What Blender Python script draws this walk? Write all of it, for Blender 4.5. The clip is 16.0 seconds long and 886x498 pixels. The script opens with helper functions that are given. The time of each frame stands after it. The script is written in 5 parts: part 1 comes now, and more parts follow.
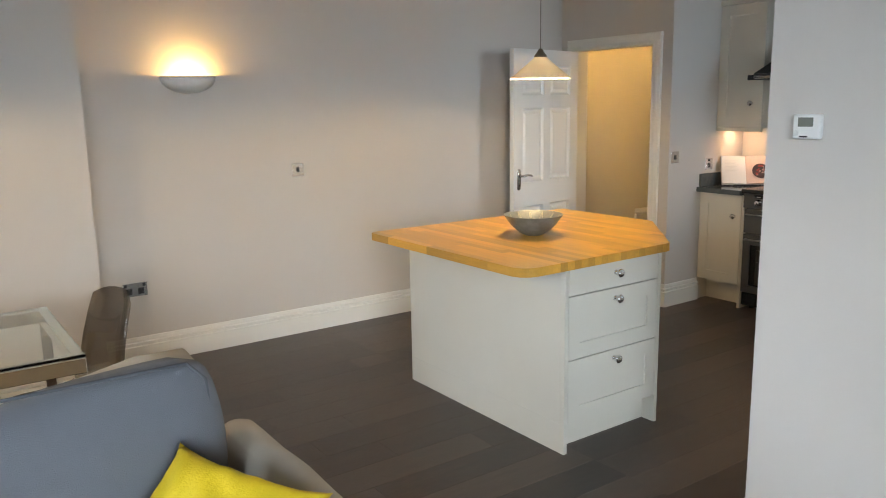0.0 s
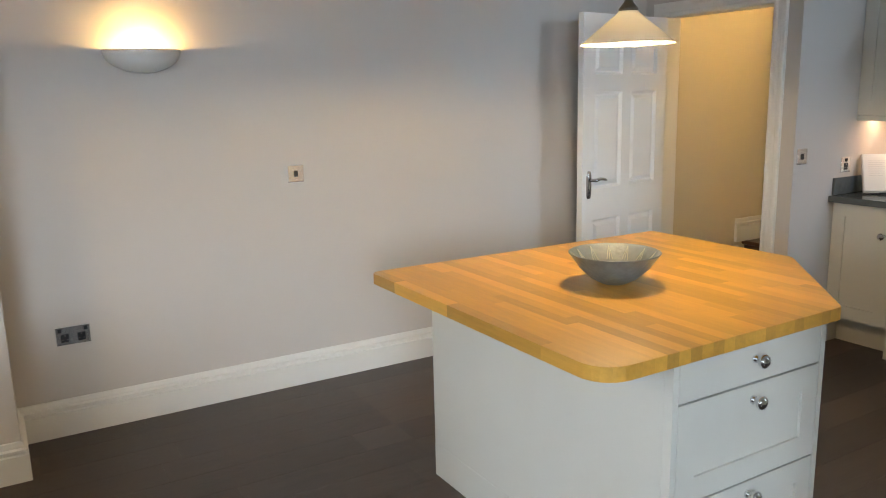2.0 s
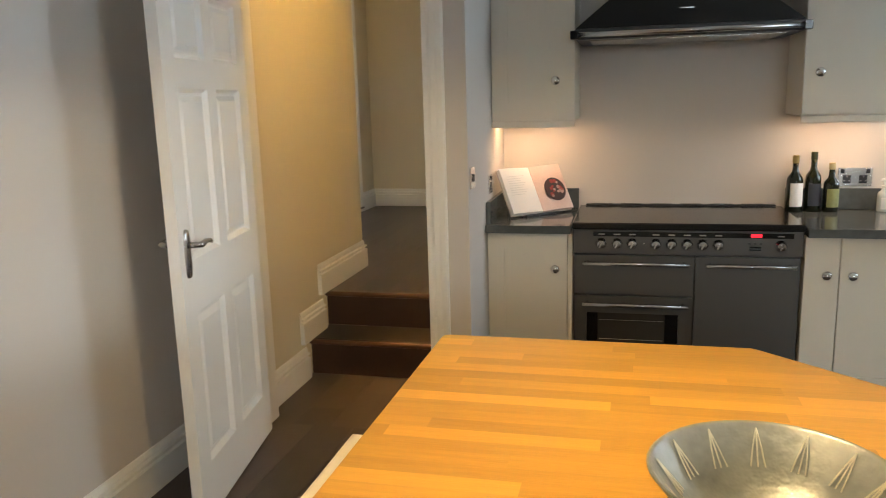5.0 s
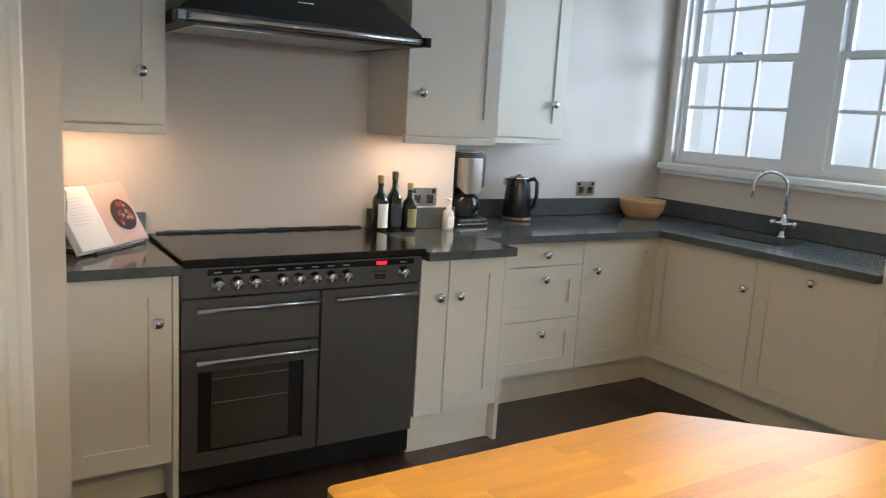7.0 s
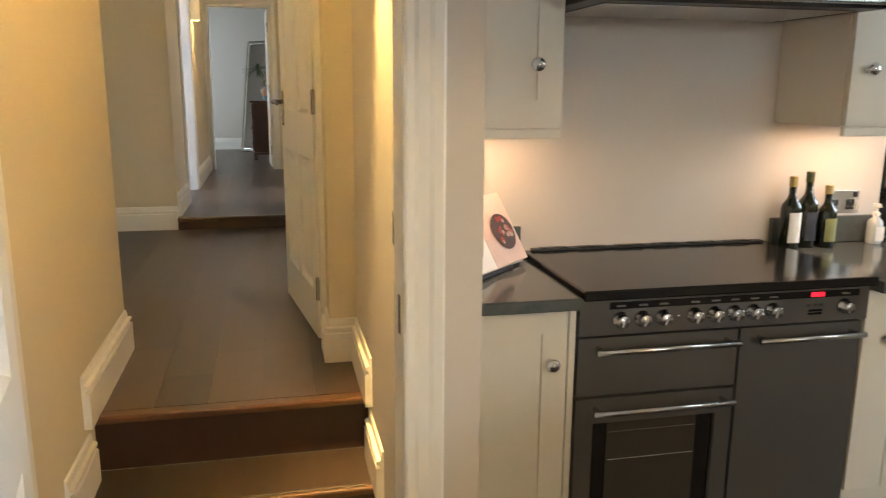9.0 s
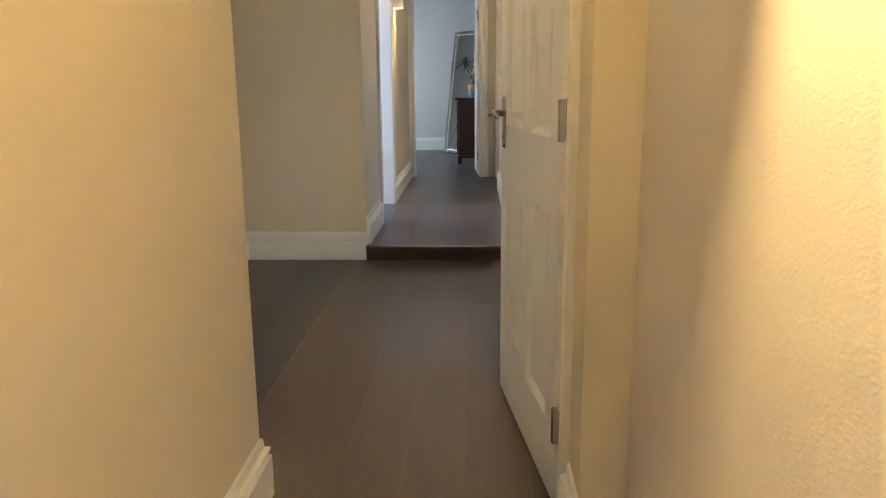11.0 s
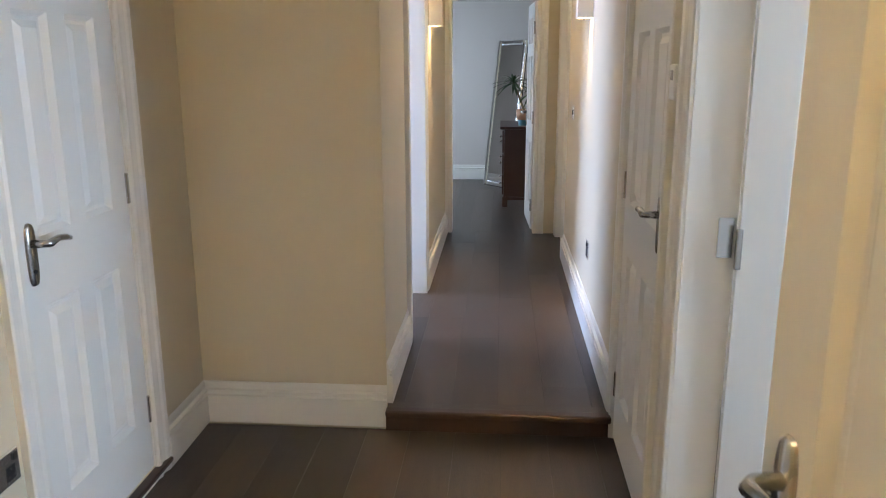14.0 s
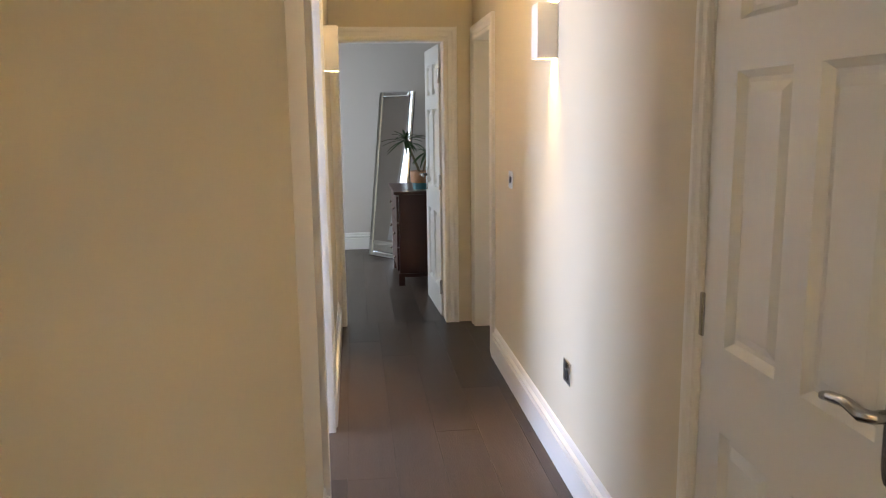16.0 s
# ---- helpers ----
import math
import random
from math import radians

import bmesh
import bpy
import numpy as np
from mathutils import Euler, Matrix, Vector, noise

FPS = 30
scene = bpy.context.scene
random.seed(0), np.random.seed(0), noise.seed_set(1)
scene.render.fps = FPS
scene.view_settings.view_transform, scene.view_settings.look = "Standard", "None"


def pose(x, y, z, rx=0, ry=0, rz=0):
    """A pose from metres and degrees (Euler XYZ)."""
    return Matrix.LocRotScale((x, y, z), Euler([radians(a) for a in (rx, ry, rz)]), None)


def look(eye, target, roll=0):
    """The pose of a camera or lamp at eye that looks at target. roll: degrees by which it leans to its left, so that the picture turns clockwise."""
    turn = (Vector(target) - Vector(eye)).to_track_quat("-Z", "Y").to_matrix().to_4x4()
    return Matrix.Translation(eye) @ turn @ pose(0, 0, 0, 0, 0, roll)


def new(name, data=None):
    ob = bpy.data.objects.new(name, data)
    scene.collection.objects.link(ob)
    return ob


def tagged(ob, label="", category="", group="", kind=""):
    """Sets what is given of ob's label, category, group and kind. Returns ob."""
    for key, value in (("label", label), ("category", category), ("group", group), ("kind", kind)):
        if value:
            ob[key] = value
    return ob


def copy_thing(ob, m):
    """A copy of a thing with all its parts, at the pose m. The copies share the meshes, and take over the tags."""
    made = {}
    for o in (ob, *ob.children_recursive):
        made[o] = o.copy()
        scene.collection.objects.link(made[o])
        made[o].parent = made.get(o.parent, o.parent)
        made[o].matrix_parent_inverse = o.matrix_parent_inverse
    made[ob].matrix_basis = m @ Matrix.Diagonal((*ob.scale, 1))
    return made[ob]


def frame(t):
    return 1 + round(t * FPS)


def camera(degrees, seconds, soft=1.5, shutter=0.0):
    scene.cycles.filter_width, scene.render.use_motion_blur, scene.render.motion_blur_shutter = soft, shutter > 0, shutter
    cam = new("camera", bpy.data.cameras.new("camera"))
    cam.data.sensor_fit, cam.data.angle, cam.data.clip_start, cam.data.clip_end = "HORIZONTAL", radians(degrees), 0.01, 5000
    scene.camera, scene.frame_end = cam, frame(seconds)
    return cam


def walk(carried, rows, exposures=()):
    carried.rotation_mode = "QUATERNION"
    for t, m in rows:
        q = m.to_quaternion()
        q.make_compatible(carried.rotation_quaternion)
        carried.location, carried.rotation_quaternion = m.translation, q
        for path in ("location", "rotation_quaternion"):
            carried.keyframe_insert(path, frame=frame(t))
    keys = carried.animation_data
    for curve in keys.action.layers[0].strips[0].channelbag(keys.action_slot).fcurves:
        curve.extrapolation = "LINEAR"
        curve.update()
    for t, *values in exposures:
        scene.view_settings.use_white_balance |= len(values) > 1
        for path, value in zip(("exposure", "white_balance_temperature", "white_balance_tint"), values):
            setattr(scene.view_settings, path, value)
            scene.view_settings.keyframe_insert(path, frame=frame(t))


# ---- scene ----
cam = camera(59.9, 16.0, soft=0.95, shutter=0.2)
METRES, EYE, TILT, LEAN, TURN = 10.0, 1.57, 0.0, 0.0, -35.2
ROWS = [
    (0.0, 0.0, 0.0, 0.0, -0.19, -10.68, 1.0),
    (0.5, 0.0132, 0.0341, -0.0022, 3.67, -11.6, 0.57),
    (1.0, 0.0232, 0.0681, -0.0021, 6.76, -12.13, 0.22),
    (1.5, 0.0205, 0.0987, -0.0048, 7.13, -11.92, 0.84),
    (2.0, 0.0102, 0.1345, -0.0029, 4.48, -11.49, 1.3),
    (2.5, 0.003, 0.1747, -0.0055, 1.64, -10.98, -0.13),
    (3.0, -0.0062, 0.2128, -0.0074, -4.3, -10.92, 0.12),
    (3.5, -0.018, 0.2499, -0.0051, -14.36, -10.32, 1.59),
    (6.0, -0.0426, 0.4139, -0.0122, -62.14, -12.28, -0.46),
    (6.5, -0.0377, 0.4455, -0.0111, -75.4, -12.11, -1.59),
    (7.0, -0.0277, 0.4667, -0.0115, -86.94, -10.0, -3.43),
    (7.5, -0.012, 0.483, -0.0095, -91.52, -10.06, -4.17),
    (8.0, -0.0031, 0.4926, -0.0098, -88.75, -10.7, -5.01),
    (8.5, 0.0028, 0.5022, -0.01, -76.28, -11.45, -2.91),
    (9.0, 0.0155, 0.5211, -0.0097, -67.21, -11.95, -0.39),
    (9.5, 0.035, 0.5377, -0.01, -62.36, -11.37, 0.69),
    (10.0, 0.0636, 0.5554, -0.0078, -56.59, -10.72, 1.15),
    (12.5, 0.1943, 0.6724, -0.0042, -50.99, -13.48, 0.36),
    (13.0, 0.2124, 0.691, 0.0087, -50.63, -14.03, 0.33),
    (13.5, 0.2353, 0.7069, 0.0137, -50.62, -13.96, 0.39),
    (14.0, 0.2557, 0.7229, 0.0275, -50.54, -13.49, 0.14),
    (14.5, 0.2762, 0.7464, 0.0292, -50.92, -10.12, 0.77),
    (15.0, 0.2951, 0.7708, 0.0308, -53.8, -9.41, 1.91),
    (15.5, 0.3176, 0.7953, 0.0304, -57.24, -10.61, 1.44),
    (16.0, 0.3368, 0.8188, 0.0295, -61.45, -9.82, 0.71),
]
walk(cam, [(t, pose(0, 0, EYE, TILT, LEAN, TURN) @ pose(METRES * x, METRES * y, METRES * z, 90 + pitch, roll, yaw)) for t, x, y, z, yaw, pitch, roll in ROWS],
     exposures=[(0.0, 0.22, 6550, 10), (3.5, 0.18, 5900, 9), (6.0, 0.36, 7100, 8), (7.0, 0.44, 6050, 9), (8.0, 0.52, 7500, 9), (8.5, 0.64, 7900, 11), (9.0, 0.66, 6900, 9), (10.0, 0.68, 6100, 9), (12.5, 0.80, 5450, 9), (13.5, 0.78, 5500, 11), (14.5, 0.77, 6350, 13), (15.0, 0.70, 6500, 13), (16.0, 0.74, 6700, 14)])

# ---- light: overcast daylight through the windows, warm lamps ----
world = bpy.data.worlds.new("sky")
scene.world = world
world.use_nodes = True
wn = world.node_tree.nodes
sky = wn.new("ShaderNodeTexSky")
sky.sky_type, sky.sun_disc = "NISHITA", False
sky.sun_elevation, sky.sun_rotation = radians(35), radians(200)
wn["Background"].inputs["Strength"].default_value = 0.072
world.node_tree.links.new(sky.outputs["Color"], wn["Background"].inputs["Color"])


def lamp(name, kind, m, energy, color, size=0.1, size_y=0.0, spot=0.0):
    data = bpy.data.lights.new(name, kind)
    data.energy, data.color = energy, color
    if kind == "AREA":
        data.size = size
        if size_y:
            data.shape, data.size_y = "RECTANGLE", size_y
    elif kind == "SUN":
        data.angle = size
    else:
        data.shadow_soft_size = size
        if kind == "SPOT":
            data.spot_size, data.spot_blend = radians(spot), 0.9
    ob = new(name, data)
    ob.matrix_world = m
    return ob


DAY, WARM, AMBER = (0.74, 0.87, 1.0), (1.0, 0.70, 0.34), (1.0, 0.66, 0.24)
lamp("sun", "SUN", look((0, -6, 8), (1.5, 0, 0)), 0.5, (1.0, 0.96, 0.9), radians(15))
lamp("kitchen_sky_light", "AREA", look((5.1, -6.0, 2.9), (4.5, 3.5, 1.2)), 230, (0.60, 0.79, 1.0), 1.9, 2.0)
lamp("kitchen_window_light", "AREA", look((4.75, 0.33, 1.85), (4.4, 3, 1.0)), 12, DAY, 1.1, 1.0)
lamp("living_sky_light", "AREA", look((-3.6, -9.0, 3.3), (0.4, 3.0, 1.1)), 1600, DAY, 6.0, 2.6)
# added lamp outside an unseen west window; brightens the cooker units
lamp("added_west_light", "AREA", look((-9.0, 1.0, 3.5), (4.0, 2.8, 0.8)), 480, DAY, 5.0, 2.6)
lamp("bedroom_window_light", "AREA", look((14.3, 5.90, 1.6), (14.1, 3, 0.9)), 20, DAY, 1.5, 1.8)
lamp("side_room_light", "AREA", look((7.7, 1.75, 1.8), (7.7, 5, 1.3)), 40, DAY, 1.2, 1.2)
lamp("north_room_light", "AREA", look((10.75, 7.70, 1.9), (10.4, 5, 1.3)), 112, (0.55, 0.68, 1.0), 2.0, 1.3)
lamp("sconce_bulb", "POINT", pose(1.533, 4.822, 1.752), 8, (1.0, 0.60, 0.18), 0.02)
lamp("pendant_bulb", "POINT", pose(2.815, 3.075, 1.705), 38, WARM, 0.018)
# added bulb in an unseen pendant; warms the chimney breast and sofa
lamp("added_table_bulb", "POINT", pose(-0.35, 3.20, 1.705), 28, WARM, 0.018)
lamp("under_cabinet_light_left", "AREA", look((5.45, 3.55, 1.345), (5.45, 3.55, 0)), 1.5, (1.0, 0.63, 0.36), 0.05, 0.35)
lamp("under_cabinet_light_right", "AREA", look((5.45, 2.15, 1.345), (5.45, 2.15, 0)), 1.5, (1.0, 0.63, 0.36), 0.05, 0.4)
# the second, at x 6.38, is an added unseen lamp brightening the lobby
for sx, sy, power in ((5.22, 3.915, 400), (6.38, 5.30, 120), (10.42, 4.025, 38), (11.15, 4.83, 44)):
    lamp("hall_bulb", "POINT", pose(sx, sy, 2.238), power, AMBER if sx < 6 else WARM if sx > 7 else (1.0, 0.75, 0.42), 0.028)


# ---- materials ----
def mat(name, base, rough=0.5, metal=0.0, vary=0.06, scale=6.0, bump=0.05, fine=120.0, stretch=(1, 1, 1), rand=0.0, spec=0.5, coat=0.0, island=False):
    """A plain procedural surface: colour drifting at two scales, fine relief, optional change from piece to piece."""
    m = bpy.data.materials.new(name)
    m.use_nodes = True
    nt = m.node_tree
    n, link = nt.nodes, nt.links.new
    b = n["Principled BSDF"]
    co = n.new("ShaderNodeTexCoord")
    mp = n.new("ShaderNodeMapping")
    mp.inputs["Scale"].default_value = stretch
    link(co.outputs["Object"], mp.inputs["Vector"])
    if rand and not island:
        shift = n.new("ShaderNodeMath")
        shift.operation = "MULTIPLY"
        shift.inputs[1].default_value = 37.0
        link(n.new("ShaderNodeObjectInfo").outputs["Random"], shift.inputs[0])
        link(shift.outputs[0], mp.inputs["Location"])
    big, small = n.new("ShaderNodeTexNoise"), n.new("ShaderNodeTexNoise")
    big.inputs["Scale"].default_value, small.inputs["Scale"].default_value = scale, fine
    big.inputs["Detail"].default_value = 3
    small.inputs["Detail"].default_value = 2
    for x in (big, small):
        link(mp.outputs["Vector"], x.inputs["Vector"])
    hsv = n.new("ShaderNodeHueSaturation")
    hsv.inputs["Color"].default_value = (*base, 1)
    add = n.new("ShaderNodeMath")
    add.operation = "MULTIPLY_ADD"
    add.inputs[1].default_value, add.inputs[2].default_value = 2 * vary, 1 - vary
    link(big.outputs["Fac"], add.inputs[0])
    val = add.outputs[0]
    m2 = n.new("ShaderNodeMath")
    m2.operation = "MULTIPLY_ADD"
    m2.inputs[1].default_value = vary
    link(small.outputs["Fac"], m2.inputs[0])
    link(val, m2.inputs[2])
    val = m2.outputs[0]
    if rand:
        inf = n.new("ShaderNodeNewGeometry" if island else "ShaderNodeObjectInfo")
        m3 = n.new("ShaderNodeMath")
        m3.operation = "MULTIPLY_ADD"
        m3.inputs[1].default_value = 2 * rand
        link(inf.outputs["Random Per Island" if island else "Random"], m3.inputs[0])
        m4 = n.new("ShaderNodeMath")
        m4.operation = "ADD"
        m4.inputs[1].default_value = -rand
        link(val, m4.inputs[0])
        link(m4.outputs[0], m3.inputs[2])
        val = m3.outputs[0]
    link(val, hsv.inputs["Value"])
    link(hsv.outputs["Color"], b.inputs["Base Color"])
    r = n.new("ShaderNodeMath")
    r.operation = "MULTIPLY_ADD"
    r.inputs[1].default_value, r.inputs[2].default_value = 0.25 * rough, 0.87 * rough
    link(big.outputs["Fac"], r.inputs[0])
    link(r.outputs[0], b.inputs["Roughness"])
    b.inputs["Metallic"].default_value = metal
    b.inputs["Specular IOR Level"].default_value = spec
    b.inputs["Coat Weight"].default_value = coat
    if bump:
        bp = n.new("ShaderNodeBump")
        bp.inputs["Strength"].default_value, bp.inputs["Distance"].default_value = bump, 0.003
        link(small.outputs["Fac"], bp.inputs["Height"])
        link(bp.outputs["Normal"], b.inputs["Normal"])
    return m


def glassy(name, color, rough=0.0, ior=1.45, alpha=1.0):
    m = bpy.data.materials.new(name)
    m.use_nodes = True
    b = m.node_tree.nodes["Principled BSDF"]
    b.inputs["Base Color"].default_value = (*color, 1)
    b.inputs["Roughness"].default_value, b.inputs["IOR"].default_value = rough, ior
    b.inputs["Transmission Weight"].default_value = alpha
    return m


def glow(name, color, strength):
    m = bpy.data.materials.new(name)
    m.use_nodes = True
    b = m.node_tree.nodes["Principled BSDF"]
    b.inputs["Base Color"].default_value = (*color, 1)
    b.inputs["Emission Color"].default_value, b.inputs["Emission Strength"].default_value = (*color, 1), strength
    return m


PAINT = mat("wall_paint", (0.60, 0.555, 0.51), 0.75, vary=0.025, scale=2.0, bump=0.12, fine=220)
HALLPAINT = mat("hall_wall_paint", (0.65, 0.58, 0.44), 0.75, vary=0.025, scale=2.0, bump=0.12, fine=220)
CEIL = mat("ceiling_paint", (0.80, 0.79, 0.76), 0.85, vary=0.02, bump=0.06)
TRIM = mat("white_gloss_trim", (0.80, 0.78, 0.73), 0.38, vary=0.02, bump=0.03, fine=60)
DOORW = mat("white_door_paint", (0.80, 0.79, 0.76), 0.38, vary=0.02, bump=0.03, fine=60)
CAB = mat("grey_cabinet_paint", (0.66, 0.62, 0.535), 0.5, vary=0.02, bump=0.03, fine=90)
PLANK = mat("dark_oak_planks", (0.046, 0.031, 0.023), 0.34, vary=0.55, scale=2.2, bump=0.25, fine=26, stretch=(1, 14, 1), rand=0.5, spec=0.5)
GAP = mat("floor_joint", (0.018, 0.014, 0.012), 0.8)
RISER = mat("stained_riser_wood", (0.045, 0.021, 0.013), 0.3, vary=0.25, bump=0.1, fine=30, stretch=(8, 1, 1))
NOSE = mat("stained_nosing_wood", (0.075, 0.034, 0.015), 0.3, vary=0.2, bump=0.1, fine=30)
STAVE = mat("oak_staves", (0.54, 0.285, 0.048), 0.30, vary=0.18, scale=5.0, bump=0.08, fine=28, stretch=(14, 1, 14), rand=0.25)
GRANITE = mat("dark_grey_stone", (0.074, 0.084, 0.086), 0.11, vary=0.35, scale=30, bump=0.02, fine=300)
ENAMEL = mat("slate_grey_enamel", (0.062, 0.060, 0.058), 0.38, vary=0.04, bump=0.02)
BLACK = mat("black_gloss", (0.010, 0.010, 0.011), 0.14, vary=0.05, bump=0.0)
SOFTBLACK = mat("black_plastic", (0.018, 0.018, 0.019), 0.4, vary=0.08, bump=0.03)
STEEL = mat("brushed_steel", (0.52, 0.51, 0.50), 0.24, 1.0, vary=0.05, bump=0.02)
PLATE = mat("polished_plate", (0.84, 0.84, 0.83), 0.24, 1.0, vary=0.05, bump=0.02)
CHROME = mat("chrome", (0.75, 0.75, 0.75), 0.12, 1.0, vary=0.03, bump=0.0)


# ---- builders ----
def mesh_of(name, bm, material, smooth=False):
    me = bpy.data.meshes.new(name)
    bm.normal_update()
    bm.to_mesh(me)
    bm.free()
    me.materials.append(material)
    if smooth:
        for p in me.polygons:
            p.use_smooth = True
    return me


def part(name, bm, material, parent=None, label="", smooth=False, kind=""):
    ob = new(name, mesh_of(name, bm, material, smooth))
    ob.parent = parent
    return tagged(ob, label=label, kind=kind)


def thing(name, m, label, category, group="", kind=""):
    ob = new(name)
    ob.empty_display_size = 0.1
    ob.matrix_world = m
    return tagged(ob, label, category, group, kind)


def piece(name, me, parent, m):
    """Another object on a mesh that already exists."""
    ob = new(name, me)
    ob.parent = parent
    ob.matrix_basis = m
    return ob


def add_box(bm, x0, y0, z0, x1, y1, z1, bevel=0.0, seg=2):
    r = bmesh.ops.create_cube(bm, size=1)
    vs = r["verts"]
    for v in vs:
        v.co = ((x0 + x1) / 2 + v.co.x * (x1 - x0), (y0 + y1) / 2 + v.co.y * (y1 - y0), (z0 + z1) / 2 + v.co.z * (z1 - z0))
    if bevel:
        es = list({e for v in vs for e in v.link_edges})
        bmesh.ops.bevel(bm, geom=es, offset=bevel, segments=seg, affect="EDGES", profile=0.5)
    return bm


def box(x0, y0, z0, x1, y1, z1, bevel=0.0, seg=2):
    return add_box(bmesh.new(), x0, y0, z0, x1, y1, z1, bevel, seg)


def lathe(profile, steps=24, m=None, bm=None, close=True):
    """Turns (radius, height) pairs round z."""
    bm = bm or bmesh.new()
    rings = []
    for r, z in profile:
        rings.append([bm.verts.new((r * math.cos(2 * math.pi * i / steps), r * math.sin(2 * math.pi * i / steps), z)) for i in range(steps)])
    for a, b in zip(rings, rings[1:]):
        for i in range(steps):
            j = (i + 1) % steps
            bm.faces.new((a[i], a[j], b[j], b[i]))
    if close:
        bm.faces.new(rings[0][::-1])
        bm.faces.new(rings[-1])
    if m is not None:
        bmesh.ops.transform(bm, matrix=m, verts=[v for r in rings for v in r])
    return bm


def tube(points, radius, steps=10, bm=None, caps=True):
    """A round bar along points."""
    bm = bm or bmesh.new()
    pts = [Vector(p) for p in points]
    rings, up = [], Vector((0.13, 0.21, 0.97))
    for i, p in enumerate(pts):
        d = (pts[min(i + 1, len(pts) - 1)] - pts[max(i - 1, 0)]).normalized()
        a = d.cross(up)
        if a.length < 0.05:
            a = d.cross(Vector((1, 0, 0)))
        a.normalize()
        b = d.cross(a)
        r = radius[i] if isinstance(radius, (list, tuple)) else radius
        rings.append([bm.verts.new(p + (a * math.cos(2 * math.pi * k / steps) + b * math.sin(2 * math.pi * k / steps)) * r) for k in range(steps)])
    for a, b in zip(rings, rings[1:]):
        for k in range(steps):
            bm.faces.new((a[k], a[(k + 1) % steps], b[(k + 1) % steps], b[k]))
    if caps:
        bm.faces.new(rings[0][::-1])
        bm.faces.new(rings[-1])
    bmesh.ops.recalc_face_normals(bm, faces=bm.faces[:])
    return bm


def prism(outline, z0, z1, bevel=0.0):
    bm = bmesh.new()
    lo = [bm.verts.new((x, y, z0)) for x, y in outline]
    hi = [bm.verts.new((x, y, z1)) for x, y in outline]
    bm.faces.new(lo[::-1])
    bm.faces.new(hi)
    for i in range(len(lo)):
        j = (i + 1) % len(lo)
        bm.faces.new((lo[i], lo[j], hi[j], hi[i]))
    bmesh.ops.recalc_face_normals(bm, faces=bm.faces[:])
    if bevel:
        bmesh.ops.bevel(bm, geom=bm.edges[:], offset=bevel, segments=2, affect="EDGES")
    return bm


def slab(u0, u1, z0, z1, d0, d1, holes=(), axis="x", bm=None):
    """A plate from u0 to u1 and z0 to z1, d0 to d1 thick, with holes (ua, ub, za, zb) cut through. axis: along which u runs."""
    bm = bm or bmesh.new()
    us = sorted({u0, u1, *[min(max(h[i], u0), u1) for h in holes for i in (0, 1)]})
    zs = sorted({z0, z1, *[min(max(h[i], z0), z1) for h in holes for i in (2, 3)]})

    def solid(i, j):
        if not (0 <= i < len(us) - 1 and 0 <= j < len(zs) - 1):
            return False
        u, z = (us[i] + us[i + 1]) / 2, (zs[j] + zs[j + 1]) / 2
        return not any(h[0] < u < h[1] and h[2] < z < h[3] for h in holes)

    cache = {}

    def vert(i, j, k):
        if (i, j, k) not in cache:
            u, z, d = us[i], zs[j], (d0, d1)[k]
            cache[i, j, k] = bm.verts.new((u, d, z) if axis == "x" else (d, u, z))
        return cache[i, j, k]

    for i in range(len(us) - 1):
        for j in range(len(zs) - 1):
            if not solid(i, j):
                continue
            for k in (0, 1):
                bm.faces.new([vert(a, b, k) for a, b in ((i, j), (i + 1, j), (i + 1, j + 1), (i, j + 1))])
            for (ni, nj), (a, b) in (((i - 1, j), ((i, j), (i, j + 1))), ((i + 1, j), ((i + 1, j), (i + 1, j + 1))),
                                     ((i, j - 1), ((i, j), (i + 1, j))), ((i, j + 1), ((i, j + 1), (i + 1, j + 1)))):
                if not solid(ni, nj):
                    bm.faces.new((vert(*a, 0), vert(*b, 0), vert(*b, 1), vert(*a, 1)))
    bmesh.ops.recalc_face_normals(bm, faces=bm.faces[:])
    return bm


def run(points, profile, side=1, bm=None):
    """Sweeps a (distance from the wall, height) profile along a plan line of points (x, y, z), mitred at the corners.
    side 1: the profile stands to the left of the way."""
    bm = bm or bmesh.new()
    pts = [Vector(p) for p in points]
    rows = []
    for i, p in enumerate(pts):
        dirs = []
        if i:
            dirs.append((pts[i] - pts[i - 1]).to_2d().normalized())
        if i < len(pts) - 1:
            dirs.append((pts[i + 1] - pts[i]).to_2d().normalized())
        ns = [Vector((-d.y, d.x)) * side for d in dirs]
        n = (ns[0] + ns[-1]) / max(1 + ns[0].dot(ns[-1]), 0.2) if len(ns) == 2 else ns[0]
        rows.append([bm.verts.new((p.x + n.x * d, p.y + n.y * d, p.z + h)) for d, h in profile])
    for a, b in zip(rows, rows[1:]):
        for k in range(len(profile) - 1):
            bm.faces.new((a[k], a[k + 1], b[k + 1], b[k]))
        bm.faces.new((a[-1], a[0], b[0], b[-1]))
    bm.faces.new(rows[0])
    bm.faces.new(rows[-1][::-1])
    bmesh.ops.recalc_face_normals(bm, faces=bm.faces[:])
    return bm


SKIRT = ((0, 0), (0.024, 0), (0.024, 0.116), (0.011, 0.119), (0.011, 0.127), (0.022, 0.131), (0.022, 0.140), (0.009, 0.145), (0.009, 0.154), (0.006, 0.170), (0, 0.174))


def skirting(points, side=1):
    return part("baseboard", run(points, SKIRT, side), TRIM, kind="structure")


ARCH = ((0, 0), (0, 0.014), (0.006, 0.018), (0.020, 0.018), (0.030, 0.013), (0.052, 0.016), (0.062, 0.022), (0.080, 0.024), (0.086, 0.020), (0.086, 0))


